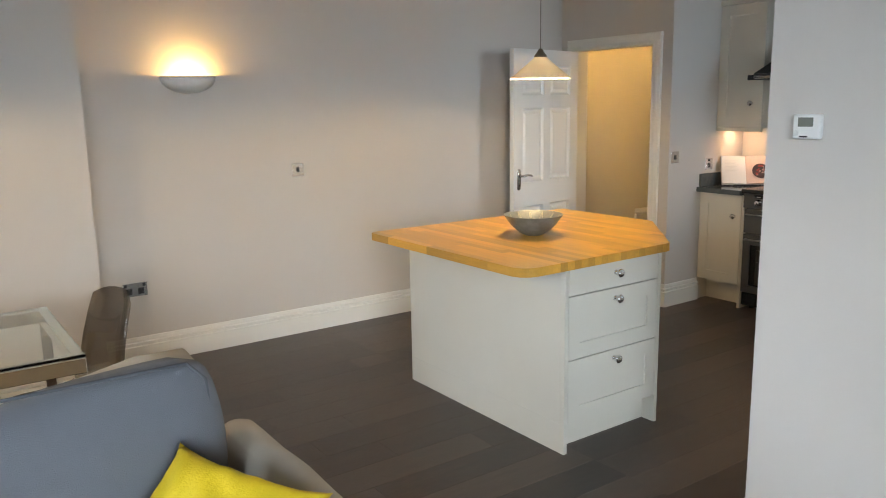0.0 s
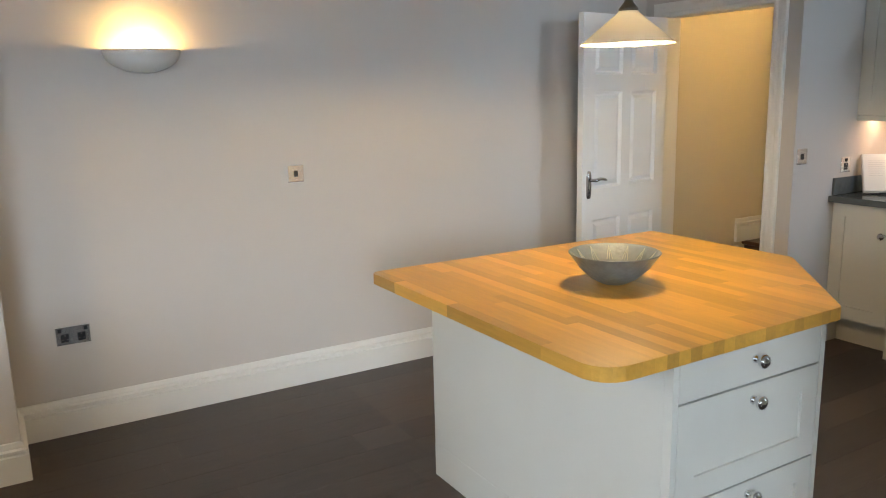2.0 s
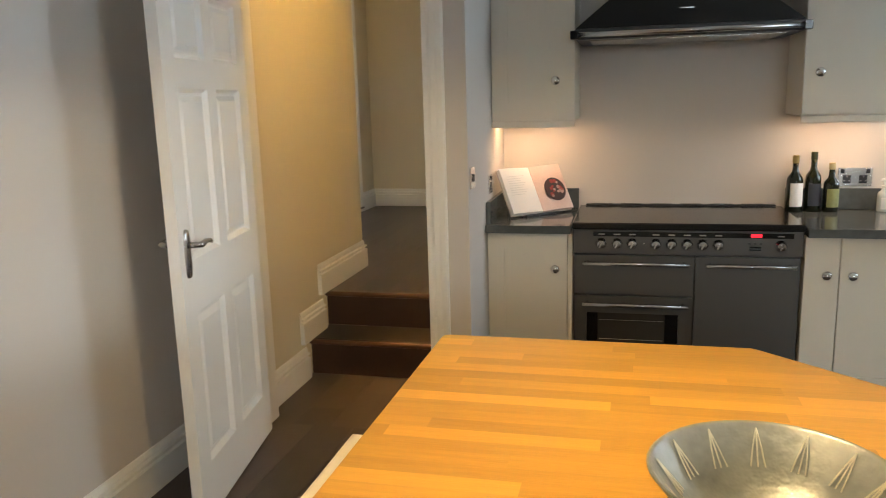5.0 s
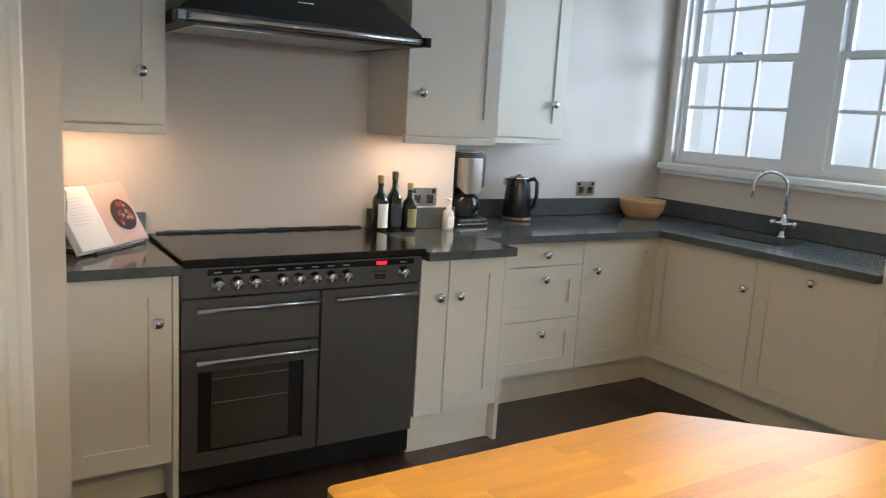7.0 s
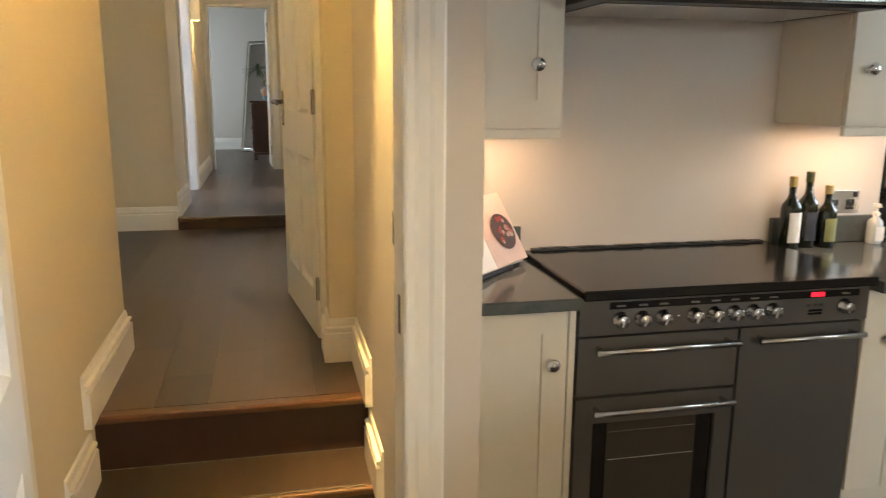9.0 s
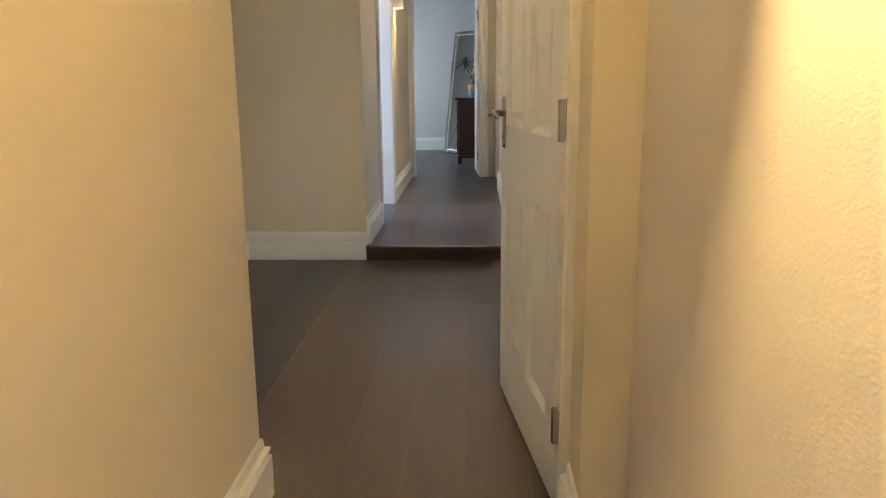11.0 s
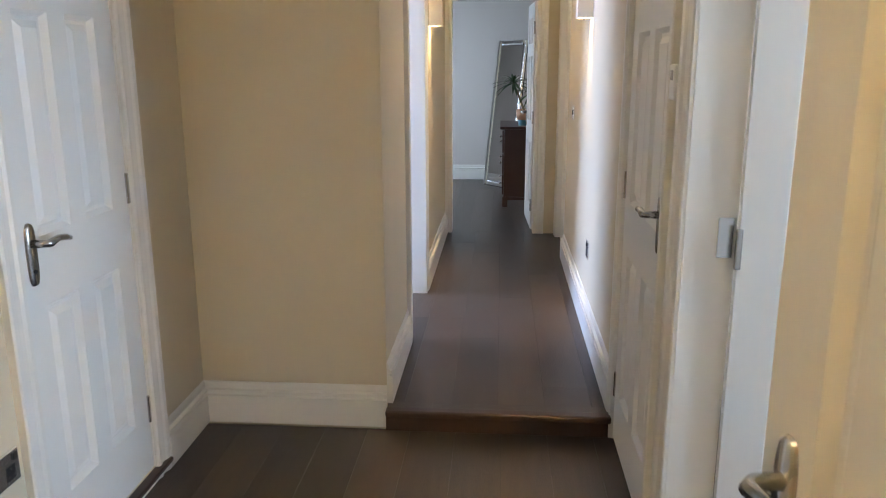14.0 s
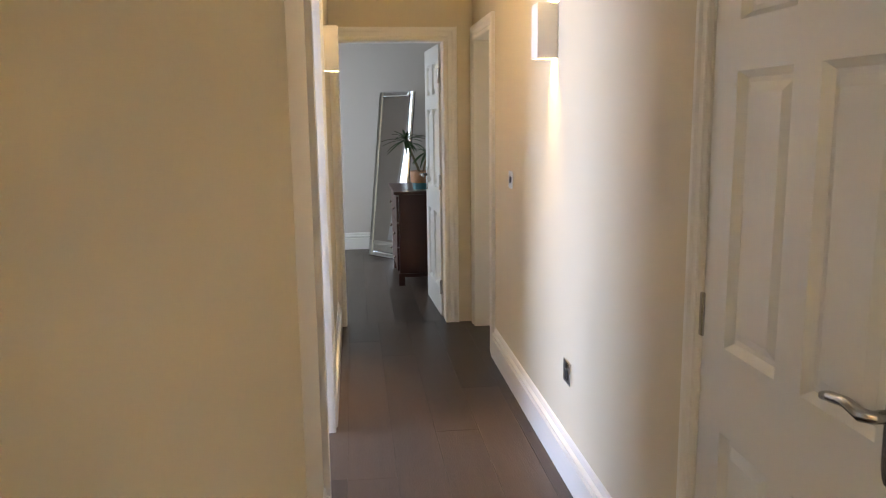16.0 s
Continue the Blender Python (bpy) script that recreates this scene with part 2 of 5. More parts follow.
def architrave(parent, u0, u1, z0, z1, d, out, axis="x", scale=1.0):
    """Moulded boards round an opening u0 to u1, up to z1, on a wall face at d; out is the sign of the side that they stand on."""
    bm = bmesh.new()
    prof = [(a * scale, b) for a, b in ARCH]
    path = ((u0, z0, -1, 0), (u0, z1, -1, 1), (u1, z1, 1, 1), (u1, z0, 1, 0))
    rows = []
    for u, z, nu, nz in path:
        row = []
        for a, b in prof:
            uu, zz, dd = u + nu * (a - 0.004), z + nz * (a - 0.004), d + out * b
            row.append(bm.verts.new((uu, dd, zz) if axis == "x" else (dd, uu, zz)))
        rows.append(row)
    for a, b in zip(rows, rows[1:]):
        for k in range(len(prof)):
            j = (k + 1) % len(prof)
            bm.faces.new((a[k], a[j], b[j], b[k]))
    bm.faces.new(rows[0])
    bm.faces.new(rows[-1])
    bmesh.ops.recalc_face_normals(bm, faces=bm.faces[:])
    return part("architrave", bm, TRIM, parent)


def lining(parent, u0, u1, z0, z1, da, db, axis="x", t=0.006):
    bm = bmesh.new()
    for a, b, c, e in ((u0, u0 + t, z0, z1), (u1 - t, u1, z0, z1), (u0 + t, u1 - t, z1 - t, z1)):
        if axis == "x":
            add_box(bm, a, da, c, b, db, e)
        else:
            add_box(bm, da, a, c, db, b, e)
    return part("door_lining", bm, TRIM, parent)


def raised_panel(w, h, depth):
    """A fielded panel, standing in its recess: sloped margins round a raised field; both faces."""
    bm = bmesh.new()
    for s in (-1, 1):
        rings = []
        for mar, y in ((0.0, depth + 0.0025), (0.014, depth - 0.014), (0.024, depth - 0.014), (0.044, depth - 0.003)):
            rings.append([bm.verts.new((x, s * y, z)) for x, z in ((mar, mar), (w - mar, mar), (w - mar, h - mar), (mar, h - mar))])
        for o, i in zip(rings, rings[1:]):
            for k in range(4):
                bm.faces.new((o[k], o[(k + 1) % 4], i[(k + 1) % 4], i[k]))
        bm.faces.new(rings[-1])
    bmesh.ops.recalc_face_normals(bm, faces=bm.faces[:])
    for f in bm.faces:
        if (f.calc_center_median().y > 0) != (f.normal.y > 0):
            f.normal_flip()
    return bm


def lever_handle(parent, x, z, w_dir, mirror_sides=(-1, 1), half=0.02):
    """A long oval backplate with a curved lever, on both faces of a door leaf."""
    for s in mirror_sides:
        bm = bmesh.new()
        n, rx, rz = 20, 0.021, 0.085
        outline = []
        for k in range(n):
            a = 2 * math.pi * k / n
            c, d = math.cos(a), math.sin(a)
            outline.append((x + rx * math.copysign(abs(c) ** 0.7, c), z + rz * math.copysign(abs(d) ** 0.55, d)))
        lo = [bm.verts.new((u, s * half, v)) for u, v in outline]
        hi = [bm.verts.new((x + (u - x) * 0.85, s * (half + 0.008), z + (v - z) * 0.96)) for u, v in outline]
        for k in range(n):
            bm.faces.new((lo[k], lo[(k + 1) % n], hi[(k + 1) % n], hi[k]))
        bm.faces.new(hi)
        bmesh.ops.recalc_face_normals(bm, faces=bm.faces[:])
        plate = part("handle_plate", bm, STEEL, parent, "brushed steel handle plate", True)
        zz = z + 0.03
        y1 = s * (half + 0.008)
        y2 = s * (half + 0.050)
        bm = tube([(x, y1, zz), (x, s * (half + 0.04), zz), (x + w_dir * 0.012, y2, zz), (x + w_dir * 0.05, y2, zz + 0.006), (x + w_dir * 0.085, y2, zz + 0.001), (x + w_dir * 0.115, y2 - s * 0.006, zz - 0.008)],
                  [0.011, 0.010, 0.011, 0.009, 0.009, 0.007], 10)
        part("lever", bm, STEEL, plate, "", True)
        part("keyhole", lathe([(0.006, 0), (0.006, 0.0015)], 10, pose(x, s * (half + 0.008), z - 0.045, 90 * s if s < 0 else -90)), SOFTBLACK, plate)


def panel_door(name, m, w, h, label, handle_x=None, hinge_side=-1, material=None, kind="", lever=-1, hz=0.98):
    """A six-panel door. Its own x runs from the hinges to the free edge, y through its thickness."""
    material = material or DOORW
    door = thing(name, m, label, "door", kind=kind)
    st, half = 0.105, 0.02
    mid = w / 2
    cw = (w - 3 * st + 0.02) / 2
    cols = ((st, st + cw), (w - st - cw, w - st))
    k = h / 1.98
    rows = ((0.20 * k, 0.76 * k), (0.95 * k, 1.53 * k), (1.63 * k, 1.86 * k))
    holes = [(a, b, c, d) for a, b in cols for c, d in rows]
    part("leaf", slab(0.002, w - 0.002, 0, h, -half, half, holes), material, door)
    for a, b, c, d in holes:
        p = part("door_panel", raised_panel(b - a, d - c, half - 0.003), material, door)
        p.location = (a, 0, c)
    hx = (w - 0.06) if handle_x is None else handle_x
    lever_handle(door, hx, hz * k, lever)
    for z in (0.22, 1.0, 1.76):
        bm = box(-0.006, hinge_side * 0.020 - 0.007, z * k - 0.05, 0.010, hinge_side * 0.020 + 0.007, z * k + 0.05, 0.003)
        part("hinge", bm, STEEL, door, "steel butt hinge")
    return door


def knob_mesh():
    return lathe([(0.010, 0.0), (0.010, 0.004), (0.006, 0.008), (0.006, 0.014), (0.015, 0.019), (0.0175, 0.025), (0.015, 0.031), (0.007, 0.035), (0.001, 0.036)], 18, pose(0, 0, 0, 90, 0, 0))


KNOB = mesh_of("knob", knob_mesh(), CHROME, True)
KNOB.transform(Matrix.Scale(1.2, 4))


def front(parent, name, x0, x1, z0, z1, knob=None, rail=0.075, flat=False):
    """A framed cabinet front whose face lies at y = 0; knob: its place on the face."""
    g = 0.002
    a, b, c, d = x0 + g, x1 - g, z0 + g, z1 - g
    if flat:
        bm = box(a, 0, c, b, 0.022, d, 0.0015, 1)
    else:
        bm = slab(a, b, c, d, 0, 0.022, [(a + rail, b - rail, c + rail, d - rail)])
        add_box(bm, a + rail - 0.001, 0.009, c + rail - 0.001, b - rail + 0.001, 0.020, d - rail + 0.001)
    ob = part(name, bm, CAB, parent)
    if knob:
        k = piece("knob", KNOB, ob, pose(knob[0], 0, knob[1]))
        tagged(k, "polished chrome knob")
    return ob


def base_unit(m, w, label, fronts, depth=0.58, plinth_back=0.05, ends=(), name="base_cabinet", top=0.862, extend=(0, 0)):
    """A floor cabinet; its own x runs along the front, y to the back. fronts: (part name, x0, x1, z0, z1, knob, flat)."""
    u = thing(name, m, label, "cabinet")
    part("carcass", box(0.001, 0.024, 0.172, w - 0.001, depth, top), CAB, u)
    part("plinth", box(0.001 - extend[0], plinth_back, 0.0, w - 0.001 + extend[1], plinth_back + 0.018, 0.170), CAB, u)
    for e in ends:
        x = 0 if e < 0 else w
        part("end_panel", box(min(x, x + e * 0.02), 0.0, 0, max(x, x + e * 0.02), depth, top, 0.001, 1), CAB, u)
    for f in fronts:
        front(u, f[0], f[1], f[2], f[3], f[4], f[5], flat=len(f) > 6 and f[6])
    return u


# ---- large structure ----
# levels: kitchen floor 0, hall floor up two steps, corridor up one more
HALL, CORR, CEILING = 0.405, 0.50, 2.75
NORTH = 4.88


def structure(name, bm, material, label=""):
    return part(name, bm, material, None, label, kind="structure")


def floor_planks(name, z, rects, width=0.19, length=1.83, seed=1):
    """Boards with open joints laid along x over a dark base."""
    rng = random.Random(seed)
    base = thing(name, pose(0, 0, 0), "dark brown oak plank floor, satin finish", "floor", kind="structure")
    bm = bmesh.new()
    for x0, y0, x1, y1 in rects:
        add_box(bm, x0, y0, z - 0.10, x1, y1, z - 0.003)
    part("subfloor", bm, GAP, base)
    bm = box(0, 0, -0.012, length - 0.0007, width - 0.0009, 0, 0.0004, 1)
    me = mesh_of("plank", bm, PLANK)
    for x0, y0, x1, y1 in rects:
        rows = max(1, round((y1 - y0) / width))
        w = (y1 - y0) / rows
        for r in range(rows):
            x = x0 - rng.uniform(0, length * 0.9)
            while x < x1 - 0.01:
                a, b = max(x, x0), min(x + length, x1)
                if b - a > 0.02:
                    piece("plank", me, base, Matrix.LocRotScale((a, y0 + r * w, z), None, ((b - a) / length, w / width, 1)))
                x += length
    return base


structure("wall_north", box(-2.6, NORTH, -0.1, 4.83, NORTH + 0.14, CEILING), PAINT, "greige matt painted plaster wall")
structure("chimney_breast", box(-1.3, 4.485, 0, 0.842, NORTH - 0.001, CEILING), PAINT, "greige painted chimney breast")
# unseen wall; opening added to let the west lamp in
structure("wall_west", slab(-2.64, NORTH + 0.14, -0.1, CEILING, -2.74, -2.6, [(0.2, 2.6, 0.9, 2.5)], "y"), PAINT)
structure("wall_south_living", slab(-2.6, 2.32, -0.1, CEILING, -2.64, -2.5, [(-1.8, 0.4, 0.9, 2.5)]), PAINT)
structure("wall_pier", box(2.32, -2.64, -0.1, 2.44, 1.45, CEILING), PAINT, "greige painted wall end with thermostat")
structure("wall_south_kitchen", slab(2.44, 6.05, -0.1, CEILING, -0.13, 0.12, [(4.12, 5.84, 1.25, 2.50)]), PAINT)
structure("wall_east_setback", box(5.93, 0.12, -0.1, 6.05, 1.9, CEILING), PAINT)
structure("wall_east_cooker", box(5.63, 1.9, -0.1, 6.05, 3.73, CEILING), PAINT)
structure("wall_alcove_side", box(4.83, 3.73, -0.1, 6.05, 3.87, CEILING), PAINT)
structure("wall_doorway", slab(3.73, NORTH, -0.1, CEILING, 4.71, 4.83, [(3.90, 4.71, -0.1, 1.985)], "y"), PAINT)
structure("hall_wall_stairs", box(4.83, 4.78, -0.1, 6.33, 4.95, CEILING), HALLPAINT)
structure("hall_wall_return", box(6.21, 4.95, -0.1, 6.33, 5.76, CEILING), HALLPAINT)
structure("hall_wall_north", slab(6.33, 9.26, 0.2, CEILING, 5.645, 5.76, [(8.045, 8.665, 0.455, 2.44)]), HALLPAINT)
structure("hall_wall_end", box(9.14, 4.88, 0.2, 9.26, 7.9, CEILING), HALLPAINT)
structure("corridor_wall_north", slab(9.26, 12.45, 0.2, CEILING, 4.88, 5.0, [(9.93, 10.70, 0.2, 2.48)]), HALLPAINT)
structure("hall_wall_south", slab(6.05, 12.45, 0.2, CEILING, 3.86, 3.975,
                                  [(6.31, 7.10, 0.2, 2.39), (7.33, 8.15, 0.2, 2.39), (8.38, 9.09, 0.2, 2.40), (11.74, 12.32, 0.2, 2.33)]), HALLPAINT)
structure("corridor_wall_end", slab(1.6, 6.0, 0.2, CEILING, 12.45, 12.57, [(4.16, 4.83, 0.2, 2.335)], "y"), HALLPAINT)
structure("bedroom_wall_east", box(15.48, 1.5, 0.2, 15.6, 6.0, CEILING), PAINT)
structure("bedroom_wall_north", slab(12.57, 15.6, 0.2, CEILING, 6.0, 6.12, [(13.50, 15.10, 0.70, 2.50)]), PAINT)
structure("bedroom_wall_south", box(12.57, 1.38, 0.2, 15.6, 1.5, CEILING), PAINT)
structure("side_room_wall_south", slab(6.05, 9.5, 0.2, CEILING, 1.5, 1.62, [(7.1, 8.3, 1.2, 2.4)]), PAINT)
structure("side_room_wall_east", box(9.38, 1.62, 0.2, 9.5, 3.86, CEILING), PAINT)
structure("side_room_wall_west", box(6.05, 1.62, 0.2, 6.17, 3.86, CEILING), PAINT)
structure("north_room_wall_north", slab(9.26, 12.45, 0.2, CEILING, 7.78, 7.9, [(9.6, 11.2, 1.2, 2.6)]), PAINT)
structure("north_room_wall_east", box(12.33, 5.0, 0.2, 12.45, 7.78, CEILING), PAINT)
structure("closet_wall", box(9.5, 3.0, 0.2, 12.45, 3.1, CEILING), PAINT)
structure("ceiling", box(-2.74, -2.64, CEILING, 6.21, 5.02, CEILING + 0.1), CEIL)
structure("hall_ceiling", box(6.21, 1.38, CEILING, 15.6, 7.9, CEILING + 0.1), CEIL)

floor_planks("floor", 0.0, [(-2.6, -2.5, 2.38, NORTH), (2.38, 0.12, 5.93, 3.73), (2.38, 3.73, 4.77, NORTH), (4.77, 3.87, 5.43, 4.78)], seed=3)
floor_planks("hall_floor", HALL, [(5.712, 3.87, 9.10, 4.78), (6.33, 4.78, 9.10, 5.645), (6.17, 1.62, 9.38, 3.87)], seed=5)
floor_planks("corridor_floor", CORR, [(9.10, 3.975, 9.16, 4.875), (9.16, 3.86, 12.5, 5.0), (9.26, 5.0, 12.33, 7.78), (12.5, 1.5, 15.48, 6.0)], seed=8)

# two steps up from the kitchen, one shallow step to the corridor
stairs = thing("stairs", pose(5.43, 3.871, 0), "two dark stained wooden steps with brown nosings", "stairs", kind="structure")
part("riser", box(0, 0.0, 0, 0.02, 0.908, 0.175), RISER, stairs)
part("tread", box(-0.012, 0.0, 0.176, 0.262, 0.908, 0.203, 0.006), PLANK, stairs)
part("nosing", box(-0.034, 0.0, 0.176, -0.012, 0.908, 0.203, 0.008), NOSE, stairs)
part("riser", box(0.26, 0.0, 0.203, 0.28, 0.908, 0.378), RISER, stairs)
part("nosing", box(0.222, 0.0, 0.379, 0.281, 0.908, 0.407, 0.008), NOSE, stairs)
step = thing("corridor_step", pose(9.09, 3.99, HALL), "shallow step with dark red-brown riser and nosing", "step", kind="structure")
part("riser", box(0, 0.0, 0, 0.018, 0.889, CORR - HALL - 0.028), RISER, step)
part("nosing", box(-0.03, -0.005, CORR - HALL - 0.027, 0.02, 0.888, CORR - HALL + 0.002, 0.008), RISER, step)

# skirtings
skirting([(0.842, NORTH, 0), (4.70, NORTH, 0)], -1)
skirting([(-1.3, 4.485, 0), (0.842, 4.485, 0), (0.842, NORTH, 0)], -1)
skirting([(4.71, 3.81, 0), (4.71, 3.73, 0), (5.10, 3.73, 0)], -1)
skirting([(2.32, -2.4, 0), (2.32, 1.45, 0), (2.44, 1.45, 0), (2.44, 0.75, 0)], 1)
skirting([(6.33, 5.645, HALL), (7.96, 5.645, HALL)], -1)
skirting([(8.75, 5.645, HALL), (9.14, 5.645, HALL), (9.14, 4.88, HALL)], -1)
skirting([(9.141, 4.88, CORR), (9.845, 4.88, CORR)], -1)
skirting([(10.785, 4.88, CORR), (12.42, 4.88, CORR)], -1)
skirting([(9.14, 3.975, CORR), (11.65, 3.975, CORR)], 1)
skirting([(6.05, 3.87, HALL), (6.05, 3.975, HALL), (6.22, 3.975, HALL)], 1)
skirting([(15.48, 6.0, CORR), (15.48, 1.5, CORR)], -1)
skirting([(12.57, 6.0, CORR), (15.48, 6.0, CORR)], -1)
# stepped skirting beside the stairs
for yy, side in ((4.78, -1), (3.87, 1)):
    skirting([(4.94, yy, 0.0), (5.36, yy, 0.0)], side)
    skirting([(5.30, yy, 0.20), (5.62, yy, 0.20)], side)
skirting([(5.57, 4.78, HALL), (6.33, 4.78, HALL), (6.33, 5.645, HALL)], -1)
skirting([(5.57, 3.87, HALL), (6.05, 3.87, HALL)], 1)

# doorways
d = thing("door_frame_kitchen", pose(0, 0, 0), "white moulded door frame round the hall doorway", "door frame", kind="structure")
lining(d, 3.90, 4.71, 0, 1.985, 4.705, 4.835, "y")
architrave(d, 3.90, 4.71, 0, 1.985, 4.71, -1, "y")
architrave(d, 3.90, 4.71, 0, 1.985, 4.83, 1, "y", 0.35)
d = thing("door_frame_hall_cupboard", pose(0, 0, 0), "white moulded door frame with dark threshold", "door frame", kind="structure")
lining(d, 8.045, 8.665, 0.455, 2.44, 5.640, 5.765, "x")
architrave(d, 8.045, 8.665, HALL, 2.44, 5.645, -1, "x")
part("threshold", box(8.03, 5.612, 0.435, 8.74, 5.70, 0.452, 0.004), RISER, d, "dark stained threshold")
part("riser_board", box(8.05, 5.632, HALL, 8.66, 5.645, 0.434), TRIM, d)
for u0, u1, z0, z1, sc in ((6.31, 7.10, HALL, 2.39, 1.0), (7.33, 8.15, HALL, 2.39, 1.15), (8.38, 9.09, HALL, 2.40, 0.55), (11.74, 12.32, CORR, 2.33, 1.0)):
    d = thing("door_frame_hall", pose(0, 0, 0), "white moulded door frame in the hall wall", "door frame", kind="structure")
    lining(d, u0, u1, z0, z1, 3.855, 3.980, "x")
    architrave(d, u0, u1, z0, z1, 3.975, 1, "x", sc)
d = thing("door_frame_corridor_north", pose(0, 0, 0), "white moulded door frame in the corridor", "door frame", kind="structure")
lining(d, 9.93, 10.70, CORR, 2.48, 4.875, 5.005, "x")
architrave(d, 9.93, 10.70, CORR, 2.48, 4.88, -1, "x")
d = thing("door_frame_bedroom", pose(0, 0, 0), "white moulded door frame at the corridor end", "door frame", kind="structure")
lining(d, 4.16, 4.83, CORR, 2.335, 12.445, 12.575, "y")
architrave(d, 4.16, 4.83, CORR, 2.335, 12.45, -1, "y", 1.0)

# hinge leaves and strike plates let into the linings
d = thing("door_ironmongery", pose(0, 0, 0), "steel hinge leaves and strike plate let into the frames", "hinge", kind="structure")
for zc in (0.62, 1.43, 2.17):
    part("hinge_plate", box(8.1405, 3.862, zc - 0.05, 8.1445, 3.900, zc + 0.05, 0.001, 1), STEEL, d)
for zc in (0.62, 1.41, 2.17):
    part("hinge_plate", box(6.3155, 3.982, zc - 0.05, 6.3195, 4.002, zc + 0.05, 0.001, 1), STEEL, d)
part("strike_plate", box(4.745, 3.9055, 0.93, 4.770, 3.9075, 1.02, 0.0005, 1), STEEL, d)

# doors
panel_door("door_kitchen", pose(4.685, 4.685, 0.008, 0, 0, 189.5), 0.825, 1.965, "white six-panel door standing open into the kitchen", hinge_side=-1)
panel_door("door_hall_cupboard", pose(8.659, 5.667, 0.458, 0, 0, 180), 0.608, 1.975, "white six-panel cupboard door, closed, in the hall", hinge_side=1, hz=0.91)
panel_door("door_hall_ajar", pose(6.315, 3.985, HALL + 0.008, 0, 0, 8.0), 0.81, 1.97, "white six-panel door standing ajar into the hall", hinge_side=1, hz=0.955)
panel_door("door_side_room", pose(8.135, 3.855, HALL + 0.008, 0, 0, -97), 0.80, 1.97, "white six-panel door open into a daylit side room", hinge_side=-1)
panel_door("door_closet", pose(9.083, 3.955, HALL + 0.012, 0, 0, 180), 0.695, 1.98, "white six-panel door, closed, beside the corridor step", hinge_side=-1)
panel_door("door_corridor_north", pose(9.945, 5.03, CORR + 0.008, 0, 0, 100), 0.75, 1.97, "white six-panel door standing open into a room", hinge_side=1)
panel_door("door_corridor_south", pose(11.75, 3.86, CORR + 0.008, 0, 0, -25), 0.56, 1.82, "white door ajar off the corridor", hinge_side=1)
panel_door("door_bedroom", pose(12.585, 4.16, CORR + 0.008, 0, 0, 2.5), 0.66, 1.82, "white six-panel door open into the bedroom", hinge_side=1)


# ---- windows ----
WINPAINT = mat("white_window_paint", (0.78, 0.79, 0.80), 0.4, vary=0.02, bump=0.02)
PANE = glassy("window_glass", (1, 1, 1), 0.0, 1.45)


def sash_window(name, x0, x1, z0, z1, y, lights, cols, rows, label, split=True):
    """Sliding sashes with glazing bars, set in a boxed frame; several lights side by side with broad mullions."""
    win = thing(name, pose(0, 0, 0), label, "window", kind="structure")
    bm = slab(x0, x1, z0, z1, y - 0.06, y + 0.045, [(a, b, z0 + 0.03, z1 - 0.03) for a, b in lights])
    part("window_frame", bm, WINPAINT, win)
    mid = (z0 + z1) / 2 if split else z1 - 0.03
    for a, b in lights:
        for lo, hi, dy in ((z0 + 0.03, mid + 0.02, 0.012), (mid - 0.02, z1 - 0.03, -0.024)):
            if hi - lo < 0.1:
                continue
            st = 0.034
            sash = part("sash", slab(a, b, lo, hi, y + dy - 0.016, y + dy + 0.016, [(a + st, b - st, lo + st, hi - st)]), WINPAINT, win)
            bm = bmesh.new()
            for c in range(1, cols):
                xc = a + st + (b - a - 2 * st) * c / cols
                add_box(bm, xc - 0.010, y + dy - 0.011, lo + st, xc + 0.010, y + dy + 0.011, hi - st)
            for r in range(1, rows):
                zc = lo + st + (hi - lo - 2 * st) * r / rows
                for c in range(cols):
                    xa = a + st + (b - a - 2 * st) * c / cols + (0.010 if c else 0)
                    xb = a + st + (b - a - 2 * st) * (c + 1) / cols - (0.010 if c < cols - 1 else 0)
                    add_box(bm, xa, y + dy - 0.0105, zc - 0.010, xb, y + dy + 0.0105, zc + 0.010)
            part("glazing_bars", bm, WINPAINT, sash)
            for c in range(cols):
                for r in range(rows):
                    pw, ph = (b - a - 2 * st) / cols, (hi - lo - 2 * st) / rows
                    g = part("pane", box(a + st + c * pw, y + dy - 0.002, lo + st + r * ph, a + st + (c + 1) * pw, y + dy + 0.002, lo + st + (r + 1) * ph), PANE, sash)
                    g.visible_shadow = False
        part("sash_lock", box((a + b) / 2 - 0.025, y + 0.028, mid + 0.018, (a + b) / 2 + 0.025, y + 0.05, mid + 0.032, 0.004), STEEL, win, "small steel sash lock")
    return win


win = sash_window("window_1", 4.12, 5.84, 1.25, 2.50, 0.045, [(4.15, 4.845), (5.075, 5.825)], 3, 2, "white twin sash window with glazing bars over the sink")
architrave(win, 4.12, 5.84, 1.235, 2.50, 0.12, 1, "x", 0.62)
part("window_sill", box(4.06, 0.121, 1.19, 5.90, 0.185, 1.234, 0.008), WINPAINT, win)
part("sill_moulding", box(4.07, 0.121, 1.165, 5.89, 0.160, 1.189, 0.006), WINPAINT, win)
sash_window("window_2", -1.8, 0.4, 0.9, 2.5, -2.58, [(-1.75, -0.73), (-0.67, 0.35)], 3, 2, "white sash window in the living room")
sash_window("window_3", 13.50, 15.10, 0.70, 2.50, 6.06, [(13.55, 14.27), (14.33, 15.05)], 2, 3, "white sash window in the bedroom")
sash_window("window_5", 9.6, 11.2, 1.2, 2.6, 7.84, [(9.65, 10.37), (10.43, 11.15)], 3, 2, "white sash window in the room off the corridor")
